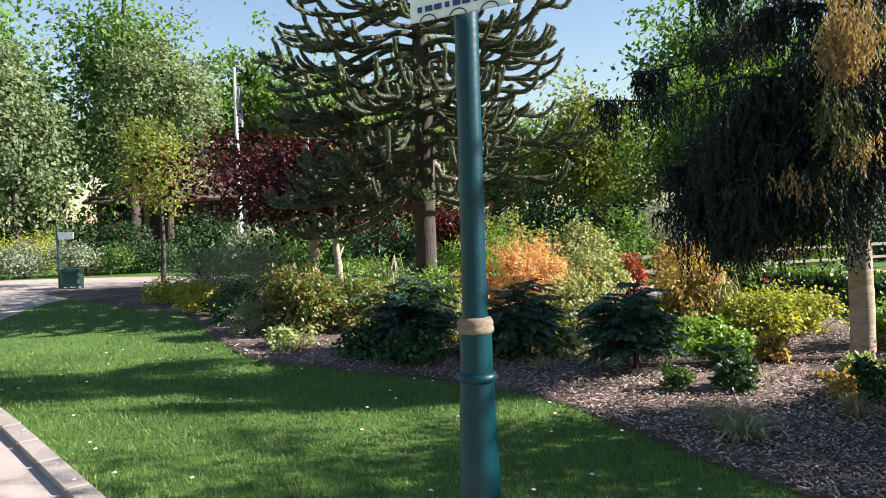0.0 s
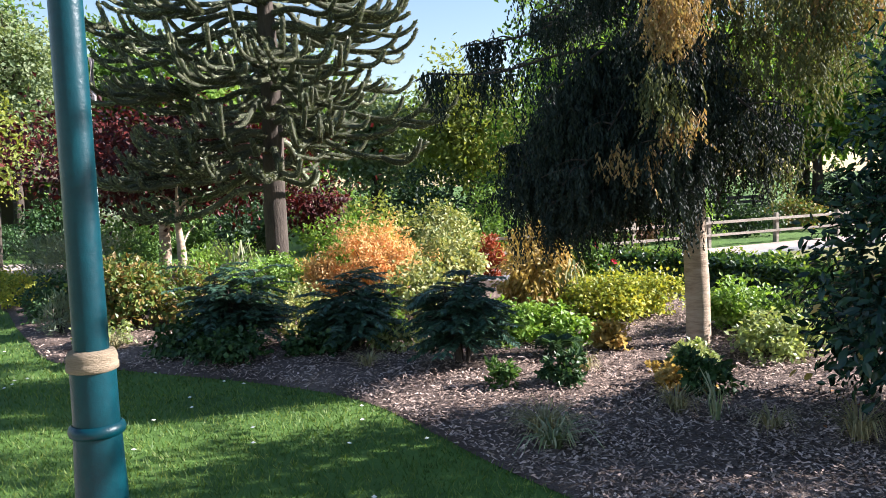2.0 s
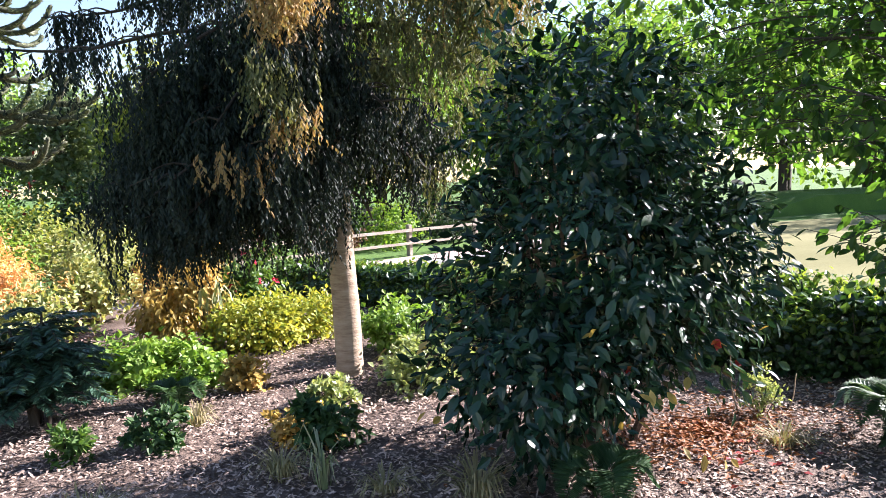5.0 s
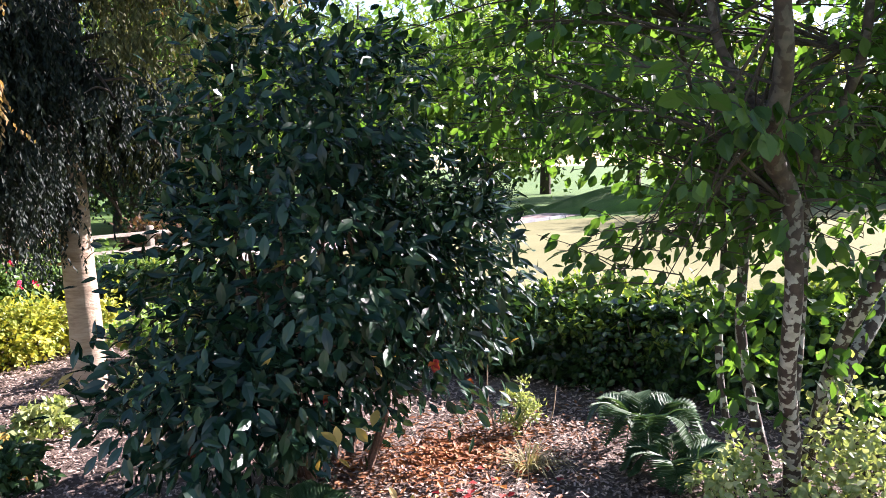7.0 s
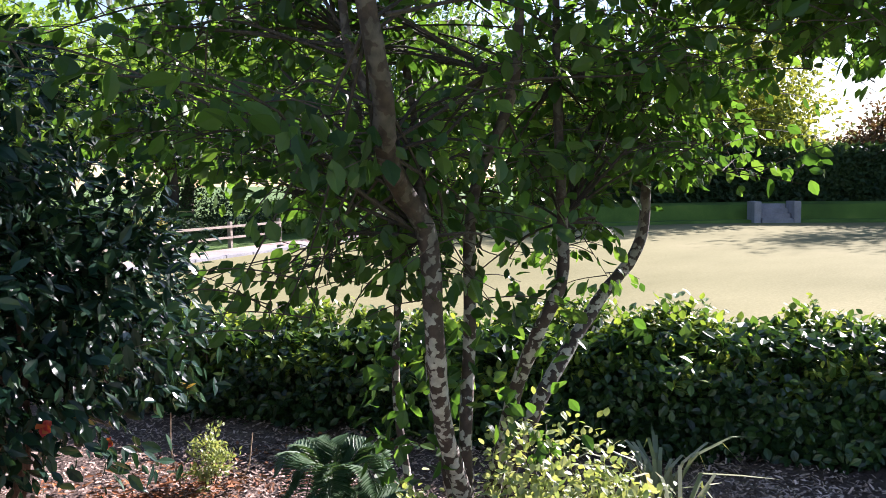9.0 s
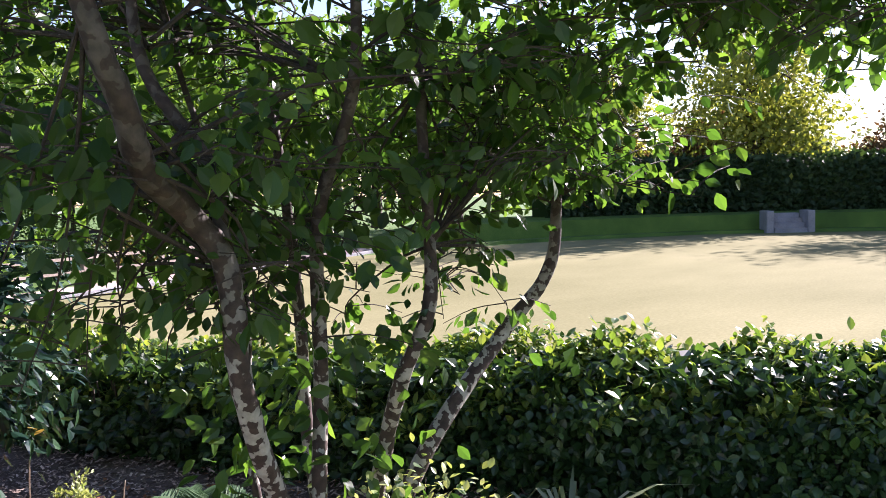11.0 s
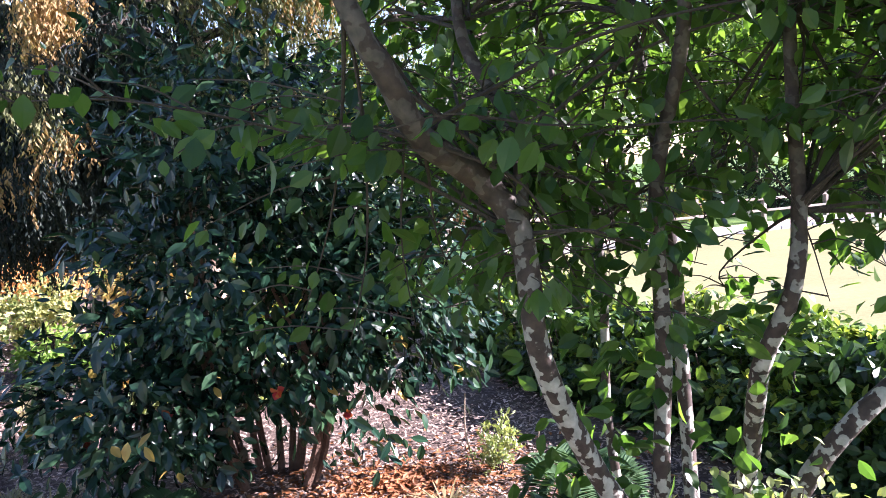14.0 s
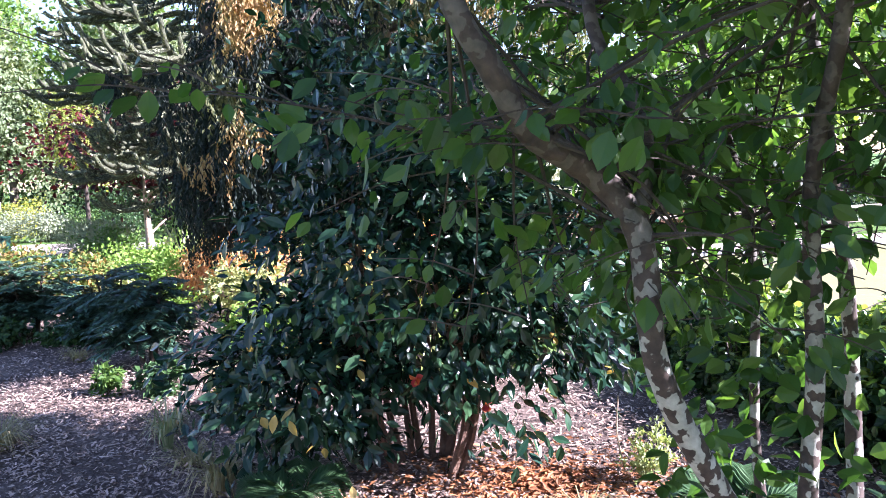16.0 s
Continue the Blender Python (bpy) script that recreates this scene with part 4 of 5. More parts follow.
for z0 in [1.55, 1.85, 2.15, 2.4, 2.7, 3.0, 3.35, 3.8, 4.2, 4.6, 5.0, 5.5, 6.1, 6.7]:
    nb = 7 if z0 < 5 else 5
    a0 = rng.uniform(0, 6.28)
    for b in range(nb):
        az = a0 + b * 2 * math.pi / nb + rng.normal() * 0.2
        L = np.interp(z0, [1.5, 2.4, 4.5, 6.9], [1.7, 2.1, 2.1, 1.05]) * rng.uniform(0.72, 1.1)
        sag = np.interp(z0, [1.5, 2.5, 3.5, 4.5, 6.9], [0.14, 0.24, 0.22, 0.10, -0.15]) * rng.uniform(0.5, 1.5)
        curl = np.interp(z0, [1.5, 3.0, 4.5, 6.9], [0.10, 0.14, 0.26, 0.3]) * rng.uniform(0.6, 1.5)
        d, sd = np.array([math.cos(az), math.sin(az), 0]), np.array([-math.sin(az), math.cos(az), 0])
        o = np.array([MX, MY, z0 + rng.normal() * 0.12])
        if (z0 < 1.9 and (d[0] > 0.3 or d[1] < -0.6)) or (z0 < 2.8 and d[0] > 0.2 and rng.random() < 0.45):
            continue
        bend = rng.normal() * 0.16
        at = lambda f, z: o + d * L * f + sd * bend * L * f * f + np.array([0, 0, z * L])
        main = [at(0.04, 0.0), at(0.28, 0.05 - sag * 0.25), at(0.58, -sag * 0.8), at(0.82, -sag), at(0.97, -sag + curl * 0.35), at(1.04, -sag + curl)]
        ropes = []
        rope(main, 0.05, 0.036)
        ml = smooth_line(main, 5)
        for k in range(rng.integers(6, 10)):
            f = rng.uniform(0.15, 0.85)
            q = np.array([np.interp(f, np.linspace(0, 1, len(ml)), ml[:, c]) for c in range(3)])
            l = rng.uniform(0.5, 1.25) * (1.2 - 0.7 * f)
            w = unit(d * rng.uniform(0.5, 1.1) + sd * rng.choice([-1, 1]) * rng.uniform(0.35, 0.95))
            up, dip = rng.uniform(0.02, 0.3) * l, rng.uniform(0.02, 0.16) * l
            w2 = unit(w + d * 0.5)
            rope([q, q + w * l * 0.35 + np.array([0, 0, -dip * 0.7]), q + w * l * 0.55 + w2 * l * 0.15 + np.array([0, 0, -dip]), q + w * l * 0.6 + w2 * l * 0.34 + np.array([0, 0, up * 0.4 - dip * 0.5]), q + w * l * 0.62 + w2 * l * 0.42 + np.array([0, 0, up])], 0.038, 0.030)
        part("branch", joined(ropes), M["rope"], mp, smooth=True)
part("scale_leaves", joined(scales), M["araucaria"], mp)
# ---- shrubs of the bed ----
def shrub(name, x, y, r, h, mat, label, n=1500, length=0.05, width=0.028, shape=LANCE, lift=0.0, droop=0.15, up=0.6, group="", ry=None, spread=0.16, stem="bark_dark", extra=None, outw=0.7, category="shrub"):
    """A bush: stems from one root, clumped leaves with an uneven outline."""
    ob = thing(name, (x, y, 0), label, category, group)
    ry = ry or r
    n, width = int(n * 1.35), width * 1.3
    hc = lift + (h - lift) * 0.5
    P, O, C = clumps((x, y, hc), (r * 0.92, ry * 0.92, (h - lift) * 0.48), max(n // 46, 6), 26, spread * min(r, h), 0.45, -0.95)
    for d in rand_dir(7):                                 # uneven lobes break the outline
        q = rng.uniform(0.3, 0.55)
        lobe = clumps(np.array([x, y, hc]) + d * np.array([r, ry, (h - lift) * 0.5]) * (1.06 - q), np.array([r, ry, (h - lift) * 0.5]) * q, max(n // 360, 2), 26, spread * min(r, h) * 0.7, 0.4, -0.95, 0.3)
        P, O, C = (np.vstack(pair) for pair in zip((P, O, C), lobe))
    k = P[:, 2] > 0.015
    for c in C[:: max(len(C) // 8, 1)]:
        part("stem", tube(spline_hit((x + rng.normal() * 0.03 * r, y + rng.normal() * 0.03 * r, -0.02), c, 0.05 * h, 4), [0.012 * max(h, 0.4), 0.004 * max(h, 0.4)], 5), M[stem], ob)
    part("foliage", leafy(P[k], O[k], length, width, shape, droop, outw, up), M[mat], ob)
    if extra:
        P, O, _ = clumps((x, y, hc), (r * 1.02, ry * 1.02, (h - lift) * 0.54), extra[1], 4, 0.012, 0.9, 0.0)
        for i_ in range(0, len(P), 4):
            part("flower_head", leafy(P[i_:i_ + 4], O[i_:i_ + 4], extra[2], extra[2], LANCE), M[extra[0]], ob)
    return ob


def pinnate(name, x, y, r, h, label, group):
    """A dark bush of long arching leaves with paired leaflets."""
    ob = thing(name, (x, y, 0), label, "shrub", group)
    stems, lv = [], []
    for k in range(12):
        a = rng.uniform(0, 6.28)
        top = np.array([x + math.cos(a) * r * 0.5 * rng.random(), y + math.sin(a) * r * 0.5 * rng.random(), h * rng.uniform(0.42, 0.93)])
        stalk = [tube(spline_hit((x + 0.05 * math.cos(a), y + 0.05 * math.sin(a), -0.02), top, 0.03, 4), [0.014, 0.009], 6)]
        for m in range(17):
            b = top * np.array([1, 1, rng.uniform(0.4, 1.0)])
            aa = rng.uniform(0, 6.28)
            l = r * rng.uniform(0.5, 1.0)
            tip = b + np.array([math.cos(aa) * l, math.sin(aa) * l, rng.uniform(-0.15, 0.22) * l * 1.6])
            line = spline_hit(b, tip, 0.12 * l, 7)
            stalk.append(tube(line, [0.004, 0.002], 3))
            t = unit(np.gradient(line, axis=0))
            s = unit(np.cross(t, np.array([0, 0, 1.0])))
            for sg in (-1, 1):
                for rep in (0, 0.5):
                    q = line[2:] + t[2:] * rep * l / 14
                    lv.append(leaves(q, s[2:] * sg + t[2:] * 0.6 + np.array([0, 0, -0.25]) + rand_dir(len(q)) * 0.25, rand_dir(len(q)) * 0.35 + np.array([0, 0, 1]), 0.07, 0.027, LANCE))
        stems.append(joined(stalk))
    for g_ in stems:
        part("stem", g_, M["bark_dark"], ob)
    part("foliage", joined(lv), M["mahonia"], ob)
    return ob


def tuft(name, x, y, r, h, mat, label, n=160, width=0.006, group="", category="grass"):
    """Arching narrow leaves from one root."""
    ob = thing(name, (x, y, 0), label, category, group)
    V, F, o = [], [], 0
    for k in range(n):
        a = rng.uniform(0, 6.28)
        l = rng.uniform(0.5, 1.0)
        d = np.array([math.cos(a), math.sin(a), 0])
        b = np.array([x, y, 0]) + d * rng.random() * r * 0.15
        reach = r * l * rng.uniform(0.35, 1.1)
        up = h * l
        pts = np.array([b, b + d * reach * 0.3 + np.array([0, 0, up * 0.7]), b + d * reach * 0.7 + np.array([0, 0, up * rng.uniform(0.75, 1.0)]), b + d * reach * 1.05 + np.array([0, 0, up * rng.uniform(0.25, 0.95)])])
        s = np.array([-d[1], d[0], 0]) * width / 2
        ring = np.vstack([pts - s * np.array([[1], [1], [0.8], [0.1]]), pts + s * np.array([[1], [1], [0.8], [0.1]])])
        V.append(ring)
        for m in range(3):
            F += [(o + m, o + m + 1, o + m + 5), (o + m, o + m + 5, o + m + 4)]
        o += 8
    part("leaf_tuft", (np.vstack(V), np.array(F)), M[mat], ob)
    return ob


def fern(name, x, y, r, h, label, fronds=11):
    ob = thing(name, (x, y, 0), label, "fern", "ferns in the bed")
    lv = []
    for k in range(fronds):
        a = k * 6.283 / fronds + rng.normal() * 0.2
        d = np.array([math.cos(a), math.sin(a), 0])
        l = r * rng.uniform(0.75, 1.1)
        line = smooth_line([(x, y, 0), np.array([x, y, 0]) + d * l * 0.35 + np.array([0, 0, h * 0.85]), np.array([x, y, 0]) + d * l * 0.8 + np.array([0, 0, h]), np.array([x, y, 0]) + d * l * 1.1 + np.array([0, 0, h * 0.6])], 8)
        part("stalk", tube(line, [0.004, 0.0015], 4), M["green_low"], ob)
        t = unit(np.gradient(line, axis=0))
        s = unit(np.cross(t, np.array([0, 0, 1.0])))
        w = np.sin(np.linspace(0.25, 3.0, len(line)))
        for sg in (-1, 1):
            for rep in (0, 0.5):
                q = line[3:] + t[3:] * rep * l / 18
                lv.append(leaves(q, s[3:] * sg + t[3:] * 0.5 + np.array([0, 0, 0.2]), np.array([[0, 0, 1.0]]) + rand_dir(len(q)) * 0.2, 0.11 * w[3:] + 0.01, 0.02, LANCE))
    part("fronds", joined(lv), M["fern"], ob)
    return ob


DARK = "dark green bush with long paired leaflets on mulch"
pinnate("mahonia_bush", -0.36, 8.1, 0.46, 0.84, DARK, "dark bushes in the bed")
pinnate("mahonia_bush", 0.78, 7.8, 0.42, 0.76, DARK, "dark bushes in the bed")
pinnate("mahonia_bush", 1.62, 6.92, 0.40, 0.92, DARK, "dark bushes in the bed")
shrub("orange_acer", 1.08, 10.3, 0.58, 1.14, "orange", "feathery orange autumn acer with layered foliage", 6000, 0.05, 0.017, lift=0.1, droop=0.5, spread=0.1, up=1.0)
shrub("orange_acer", 0.45, 10.2, 0.34, 0.72, "orange", "small feathery orange autumn acer", 2400, 0.05, 0.017, droop=0.5, up=1.0)
shrub("variegated_shrub", 2.25, 13.0, 0.75, 1.25, "variegated", "cream and yellow variegated evergreen shrub", 2400, 0.075, 0.04)
shrub("variegated_shrub", 2.15, 11.3, 0.5, 0.95, "variegated", "cream variegated shrub beside the orange acer", 1500, 0.07, 0.04)
shrub("red_acer", 2.95, 12.4, 0.26, 0.8, "redleaf", "small red-orange leaved acer shrub", 1300, 0.06, 0.025)
shrub("golden_shrub", 2.75, 8.8, 0.42, 0.9, "gold", "golden yellow drooping shrub lit by sun", 2300, 0.075, 0.026, droop=0.8, lift=0.1)
shrub("golden_shrub", 3.15, 10.2, 0.4, 1.1, "gold", "golden shrub behind the weeping conifer", 1200, 0.075, 0.03, droop=0.6)
shrub("flowering_shrub", 3.4, 9.3, 0.36, 0.85, "green_mid", "green shrub topped with crimson flowers", 1200, 0.07, 0.03, extra=("flower", 7, 0.055))
shrub("lime_mound", 2.35, 7.72, 0.48, 0.36, "lime", "low mound of bright lime green leaves", 2200, 0.055, 0.045, ry=0.35, up=1.2)
shrub("lime_mound", 2.75, 7.45, 0.22, 0.24, "lime", "small lime green mound at bed edge", 500, 0.05, 0.04, up=1.2)
shrub("yellow_shrub", 3.4, 8.45, 0.52, 0.52, "yellow", "bright yellow-green shrub in full sun", 3000, 0.05, 0.026, up=0.9)
shrub("yellow_shrub", 3.95, 8.7, 0.42, 0.5, "yellow", "bright yellow-green shrub behind the trunk", 1500, 0.05, 0.026, up=0.9)
shrub("green_shrub", 4.4, 7.6, 0.42, 0.5, "lime", "fresh green leafy shrub beside the conifer trunk", 2000, 0.055, 0.03)
shrub("green_shrub", 4.15, 6.45, 0.36, 0.36, "pale_leaf", "low pale green shrub in front of the conifer", 1400, 0.05, 0.03)
shrub("green_shrub", 4.65, 6.9, 0.4, 0.5, "green_mid", "mid green shrub near the camellia", 1400, 0.055, 0.03)
shrub("green_shrub", 3.35, 6.3, 0.22, 0.2, "pale_leaf", "low pale green plant at the trunk foot", 500, 0.045, 0.03)
shrub("ochre_plant", 2.95, 7.05, 0.2, 0.26, "gold", "small ochre leaved plant on mulch", 420, 0.06, 0.03)
tuft("iris_clump", 3.0, 8.65, 0.35, 0.75, "strap", "upright blue-green sword leaved clump", 90, 0.022, category="plant")
shrub("dark_sprig", 2.22, 6.02, 0.17, 0.28, "green_low", "small dark evergreen sprig on mulch", 320, 0.055, 0.026, group="small sprigs")
shrub("dark_sprig", 3.06, 5.55, 0.2, 0.36, "green_low", "small dark evergreen bush with pale tips", 420, 0.06, 0.03, group="small sprigs")
shrub("green_sprig", 1.76, 6.08, 0.12, 0.28, "green_mid", "thin upright green sprig on mulch", 240, 0.05, 0.02, group="small sprigs")
shrub("ochre_plant", 3.0, 5.75, 0.26, 0.2, "gold", "low faded yellow plant on mulch", 300, 0.05, 0.026)
tuft("grass_tuft", 1.80, 4.95, 0.36, 0.22, "dry", "dry faded grass tuft on mulch", 220, 0.006, "grass tufts")
tuft("grass_tuft", 1.78, 4.72, 0.30, 0.2, "strap", "green arching grass tuft on mulch", 70, 0.013, "grass tufts")
tuft("grass_tuft", 2.72, 5.2, 0.26, 0.2, "dry", "dry straw coloured grass tuft", 130, 0.006, "grass tufts")
tuft("grass_tuft", 3.42, 4.42, 0.26, 0.24, "dry", "pale dry grass tuft beside the camellia", 150, 0.007, "grass tufts")
tuft("grass_tuft", 3.1, 4.75, 0.24, 0.16, "dry", "pale dry grass tuft on mulch", 110, 0.006, "grass tufts")
tuft("grass_tuft", 2.86, 4.95, 0.2, 0.35, "strap", "thin pale green grass stems", 34, 0.009, "grass tufts")
tuft("grass_tuft", 2.5, 6.4, 0.22, 0.18, "dry", "straw coloured grass tuft in sun", 110, 0.006, "grass tufts")
tuft("grass_tuft", 0.85, 7.1, 0.25, 0.16, "dry", "dry grass tuft below dark bush", 110, 0.006, "grass tufts")
tuft("grass_tuft", -1.6, 8.5, 0.3, 0.2, "dry", "straw coloured grass tuft at lawn edge", 150, 0.006, "grass tufts")
tuft("grass_tuft", 5.15, 4.2, 0.26, 0.14, "dry", "flattened dry grass in sun", 130, 0.006, "grass tufts")
tuft("strap_plant", 6.75, 2.9, 0.5, 0.32, "strap", "pale strappy arching leaves near the hedge", 30, 0.02, category="plant")
tuft("strap_plant", 6.35, 2.6, 0.4, 0.3, "strap", "pale strappy arching leaves near tree foot", 40, 0.018, category="plant")
fern("fern", 5.7, 3.95, 0.27, 0.28, "blue-green arching fern on mulch")
fern("fern", 5.55, 3.65, 0.26, 0.18, "blue-green arching fern beside the tree")
fern("fern", 2.45, 6.95, 0.2, 0.16, "small green fern in the sunlit mulch", 7)
fern("fern", 3.9, 4.15, 0.24, 0.2, "small green fern below the camellia", 9)
shrub("young_shrub", 5.46, 4.62, 0.13, 0.35, "pale_leaf", "young upright yellow-green shrub on mulch", 520, 0.028, 0.010, lift=0.03, droop=-0.5, outw=0.4)
stick = thing("bare_stick", (5.33, 4.70, 0), "thin bare upright twig in the mulch", "twig")
part("twig", tube(smooth_line([(5.36, 4.68, -0.01), (5.33, 4.7, 0.12), (5.31, 4.71, 0.25), (5.32, 4.72, 0.42)], 4), [0.006, 0.0035], 5), M["bark_pale"], stick)
stick = thing("bare_stick", (5.62, 4.55, 0), "thin bare leaning twig in the mulch", "twig")
part("twig", tube(smooth_line([(5.54, 4.58, -0.01), (5.62, 4.54, 0.1), (5.65, 4.53, 0.28)], 4), [0.005, 0.003], 5), M["bark_pale"], stick)
for x, y, r, h, k in ((6.05, 3.05, 0.28, 0.54, 620), (5.75, 3.02, 0.2, 0.28, 300), (6.25, 2.85, 0.2, 0.32, 300), (5.5, 3.3, 0.16, 0.36, 200), (6.3, 2.6, 0.24, 0.2, 240)):
    shrub("pale_shrub", x, y, r, h, "pale_leaf", "low pale green leafy shrub at the tree's foot", int(k * 1.1), 0.037, 0.018, OVATE, group="shrubs at the tree foot", spread=0.32)

# left part of the border
shrub("rusty_shrub", -1.85, 9.8, 0.5, 0.86, "rusty", "green shrub with red-tinged leaves", 2400, 0.065, 0.032)
shrub("rusty_shrub", -1.1, 10.0, 0.5, 0.72, "rusty", "green shrub with red-tinged leaves behind dark bush", 1600, 0.065, 0.032)
shrub("grey_shrub", -2.48, 9.7, 0.26, 0.46, "silver", "grey-green spiky lavender-like shrub", 1000, 0.07, 0.010, droop=-0.8, outw=0.5)
shrub("lime_shrub", -0.1, 10.4, 0.55, 0.75, "lime", "yellow-green leafy shrub in sun", 2000, 0.05, 0.03)
shrub("lime_shrub", -1.0, 11.2, 0.7, 0.7, "lime", "yellow-green leafy shrub below the monkey puzzle", 2000, 0.05, 0.03)
shrub("low_shrub", -0.85, 8.0, 0.32, 0.34, "green_low", "low dark green ground cover", 900, 0.055, 0.035)
shrub("low_shrub", -0.35, 7.55, 0.34, 0.3, "green_low", "low dark green ground cover at bed front", 900, 0.055, 0.035)
shrub("low_shrub", 0.35, 7.75, 0.3, 0.3, "green_low", "low green ground cover between dark bushes", 700, 0.055, 0.035)
shrub("low_shrub", 0.9, 8.3, 0.4, 0.45, "lime", "sunlit green shrub behind dark bush", 1000, 0.05, 0.03)
shrub("low_shrub", 1.15, 7.6, 0.26, 0.26, "pale_leaf", "low sunlit pale leaves below dark bush", 500, 0.05, 0.03)
shrub("low_shrub", 0.2, 8.9, 0.4, 0.5, "variegated", "pale variegated shrub behind dark bushes", 1000, 0.05, 0.03)
shrub("low_shrub", 1.55, 9.2, 0.5, 0.7, "variegated", "pale variegated shrub in mid border", 1300, 0.06, 0.035)
shrub("low_shrub", -1.75, 8.75, 0.3, 0.26, "pale_leaf", "low pale green plant near lawn edge", 600, 0.05, 0.03)
shrub("dark_shrub", -2.95, 10.9, 0.45, 0.55, "green_low", "dark evergreen low shrub", 1300, 0.055, 0.03)
shrub("dark_shrub", -1.8, 10.4, 0.45, 0.7, "green_low", "dark evergreen shrub in the border", 1300, 0.055, 0.03)
shrub("yellow_shrub", -3.9, 12.4, 0.42, 0.5, "yellow", "bright yellow low shrub at border's end", 1500, 0.05, 0.026)
shrub("yellow_shrub", -4.9, 13.9, 0.45, 0.45, "yellow", "bright yellow low shrub beside the path", 1300, 0.05, 0.026)
shrub("feathery_shrub", -3.6, 14.4, 0.8, 1.0, "silver", "feathery grey-green grassy shrub", 2200, 0.12, 0.012, droop=-0.4)
shrub("feathery_shrub", -4.8, 16.0, 0.8, 0.95, "silver", "feathery grey-green shrub further back", 1800, 0.12, 0.014, droop=-0.4)
shrub("green_shrub", -2.5, 12.9, 0.6, 0.9, "green_mid", "mid green rounded shrub in the border", 1800, 0.06, 0.03)
shrub("green_shrub", -1.2, 13.2, 0.6, 0.75, "lime", "yellow-green shrub near the maple", 1500, 0.06, 0.03)
shrub("rust_grass_shrub", 0.35, 11.2, 0.4, 0.6, "gold", "rust and ochre grassy shrub", 1000, 0.1, 0.012, droop=-0.3)
tuft("sword_plant", -0.9, 12.4, 0.6, 0.9, "strap", "sword-leaved clump below the monkey puzzle", 80, 0.03, category="plant")
shrub("dark_shrub", 3.4, 14.6, 0.7, 1.5, "bg_a", "tall green shrub behind the border", 1500, 0.08, 0.04)
shrub("white_blossom_shrub", 4.9, 16.8, 0.6, 1.7, "white_fl", "shrub with pale silvery-white leaves", 1500, 0.08, 0.04, lift=0.5)
shrub("dark_shrub", 4.4, 11.6, 0.5, 0.8, "green_mid", "green shrub near the far hedge end", 1100, 0.06, 0.035)
shrub("dark_shrub", -3.8, 18.4, 0.9, 1.1, "green_mid", "green shrub beyond the cross path", 1300, 0.09, 0.045)
shrub("dark_shrub", 0.8, 14.8, 0.9, 1.1, "bg_b", "yellow-green shrub behind the monkey puzzle", 1500, 0.08, 0.04)

# ---- far planting, trees ----
def tree_of(name, x, y, h, r, mat, label, n=5200, leaf=0.2, trunk_r=0.16, clear=0.25, bark="bark_dark", squash=1.0, category="tree", group=""):
    """A tree: tapered trunk, limbs to the leaf clumps, a crown with gaps."""
    ob = thing(name, (x, y, 0), label, category, group)
    zc = h * (clear + (1 - clear) * 0.52)
    rz = h * (1 - clear) * 0.5 * squash
    per = 34
    nl = 9                                                # the crown billows in lobes of uneven size
    P, O, C = [], [], []
    for d, q in zip(rand_dir(nl), rng.uniform(0.38, 0.66, nl)):
        lobe = clumps(np.array([x, y, zc]) + d * np.array([r, r, rz]) * (1.02 - q), (r * q, r * q, min(r, rz) * q + 0.15 * rz), int(0.6 * n) // (per * nl), per, 0.13 * r, 0.45, -0.95, 0.3)
        for whole, piece in zip((P, O, C), lobe):
            whole.append(piece)
    for whole, piece in zip((P, O, C), clumps((x, y, zc), (r, r, rz), int(0.5 * n) // per, per, 0.16 * r, 0.35, -0.92, 0.3)):
        whole.append(piece)
    P, O, C = np.vstack(P), np.vstack(O), np.vstack(C)
    k = P[:, 2] > 0.3
    part("trunk", tube(smooth_line([(x, y, -0.05), (x + 0.01 * h, y, h * 0.3), (x - 0.01 * h, y + 0.01 * h, h * 0.6), (x, y, h * 0.93)], 6), [trunk_r * 1.25, trunk_r, trunk_r * 0.6, trunk_r * 0.15], 10, 0.03), M[bark], ob, smooth=True)
    for c in C[:: max(len(C) // 16, 1)]:
        z0 = np.clip(c[2] - 0.5 * np.hypot(c[0] - x, c[1] - y), h * clear * 0.8, h * 0.85)
        part("limb", tube(spline_hit((x, y, z0), c, 0.08 * r, 4), [trunk_r * 0.35, trunk_r * 0.08], 5), M[bark], ob)
    part("crown", leafy(P[k], O[k], leaf, leaf * 0.62, LANCE, 0.25, 0.5, 0.5), M[mat], ob)
    return ob


tree_of("purple_maple", -2.7, 16.2, 3.3, 2.8, "maple", "low spreading dark purple-red maple", 12000, 0.12, 0.1, 0.34, "bark_pale", 0.8)
tree_of("purple_maple", 0.2, 15.6, 1.7, 0.8, "maple", "small low red maple beside the monkey puzzle", 1800, 0.09, 0.05, 0.35, "bark_pale")
tree_of("gnarled_tree", -1.75, 12.9, 1.9, 0.75, "green_low", "small gnarled tree under the monkey puzzle", 500, 0.07, 0.07, 0.45, "bark_pale")
tree_of("young_tree", -6.7, 18.7, 4.2, 0.95, "bg_d", "slim young tree with yellow-green leaves", 3600, 0.10, 0.05, 0.3)
tree_of("broadleaf_tree", -17.5, 29, 10.6, 3.6, "bg_a", "tall leafy green park tree", 9750, 0.260, 0.22, 0.12)
tree_of("broadleaf_tree", -13.6, 25, 7.4, 2.2, "bg_c", "grey-green leaved tree by the path", 9750, 0.170, 0.13, 0.12)
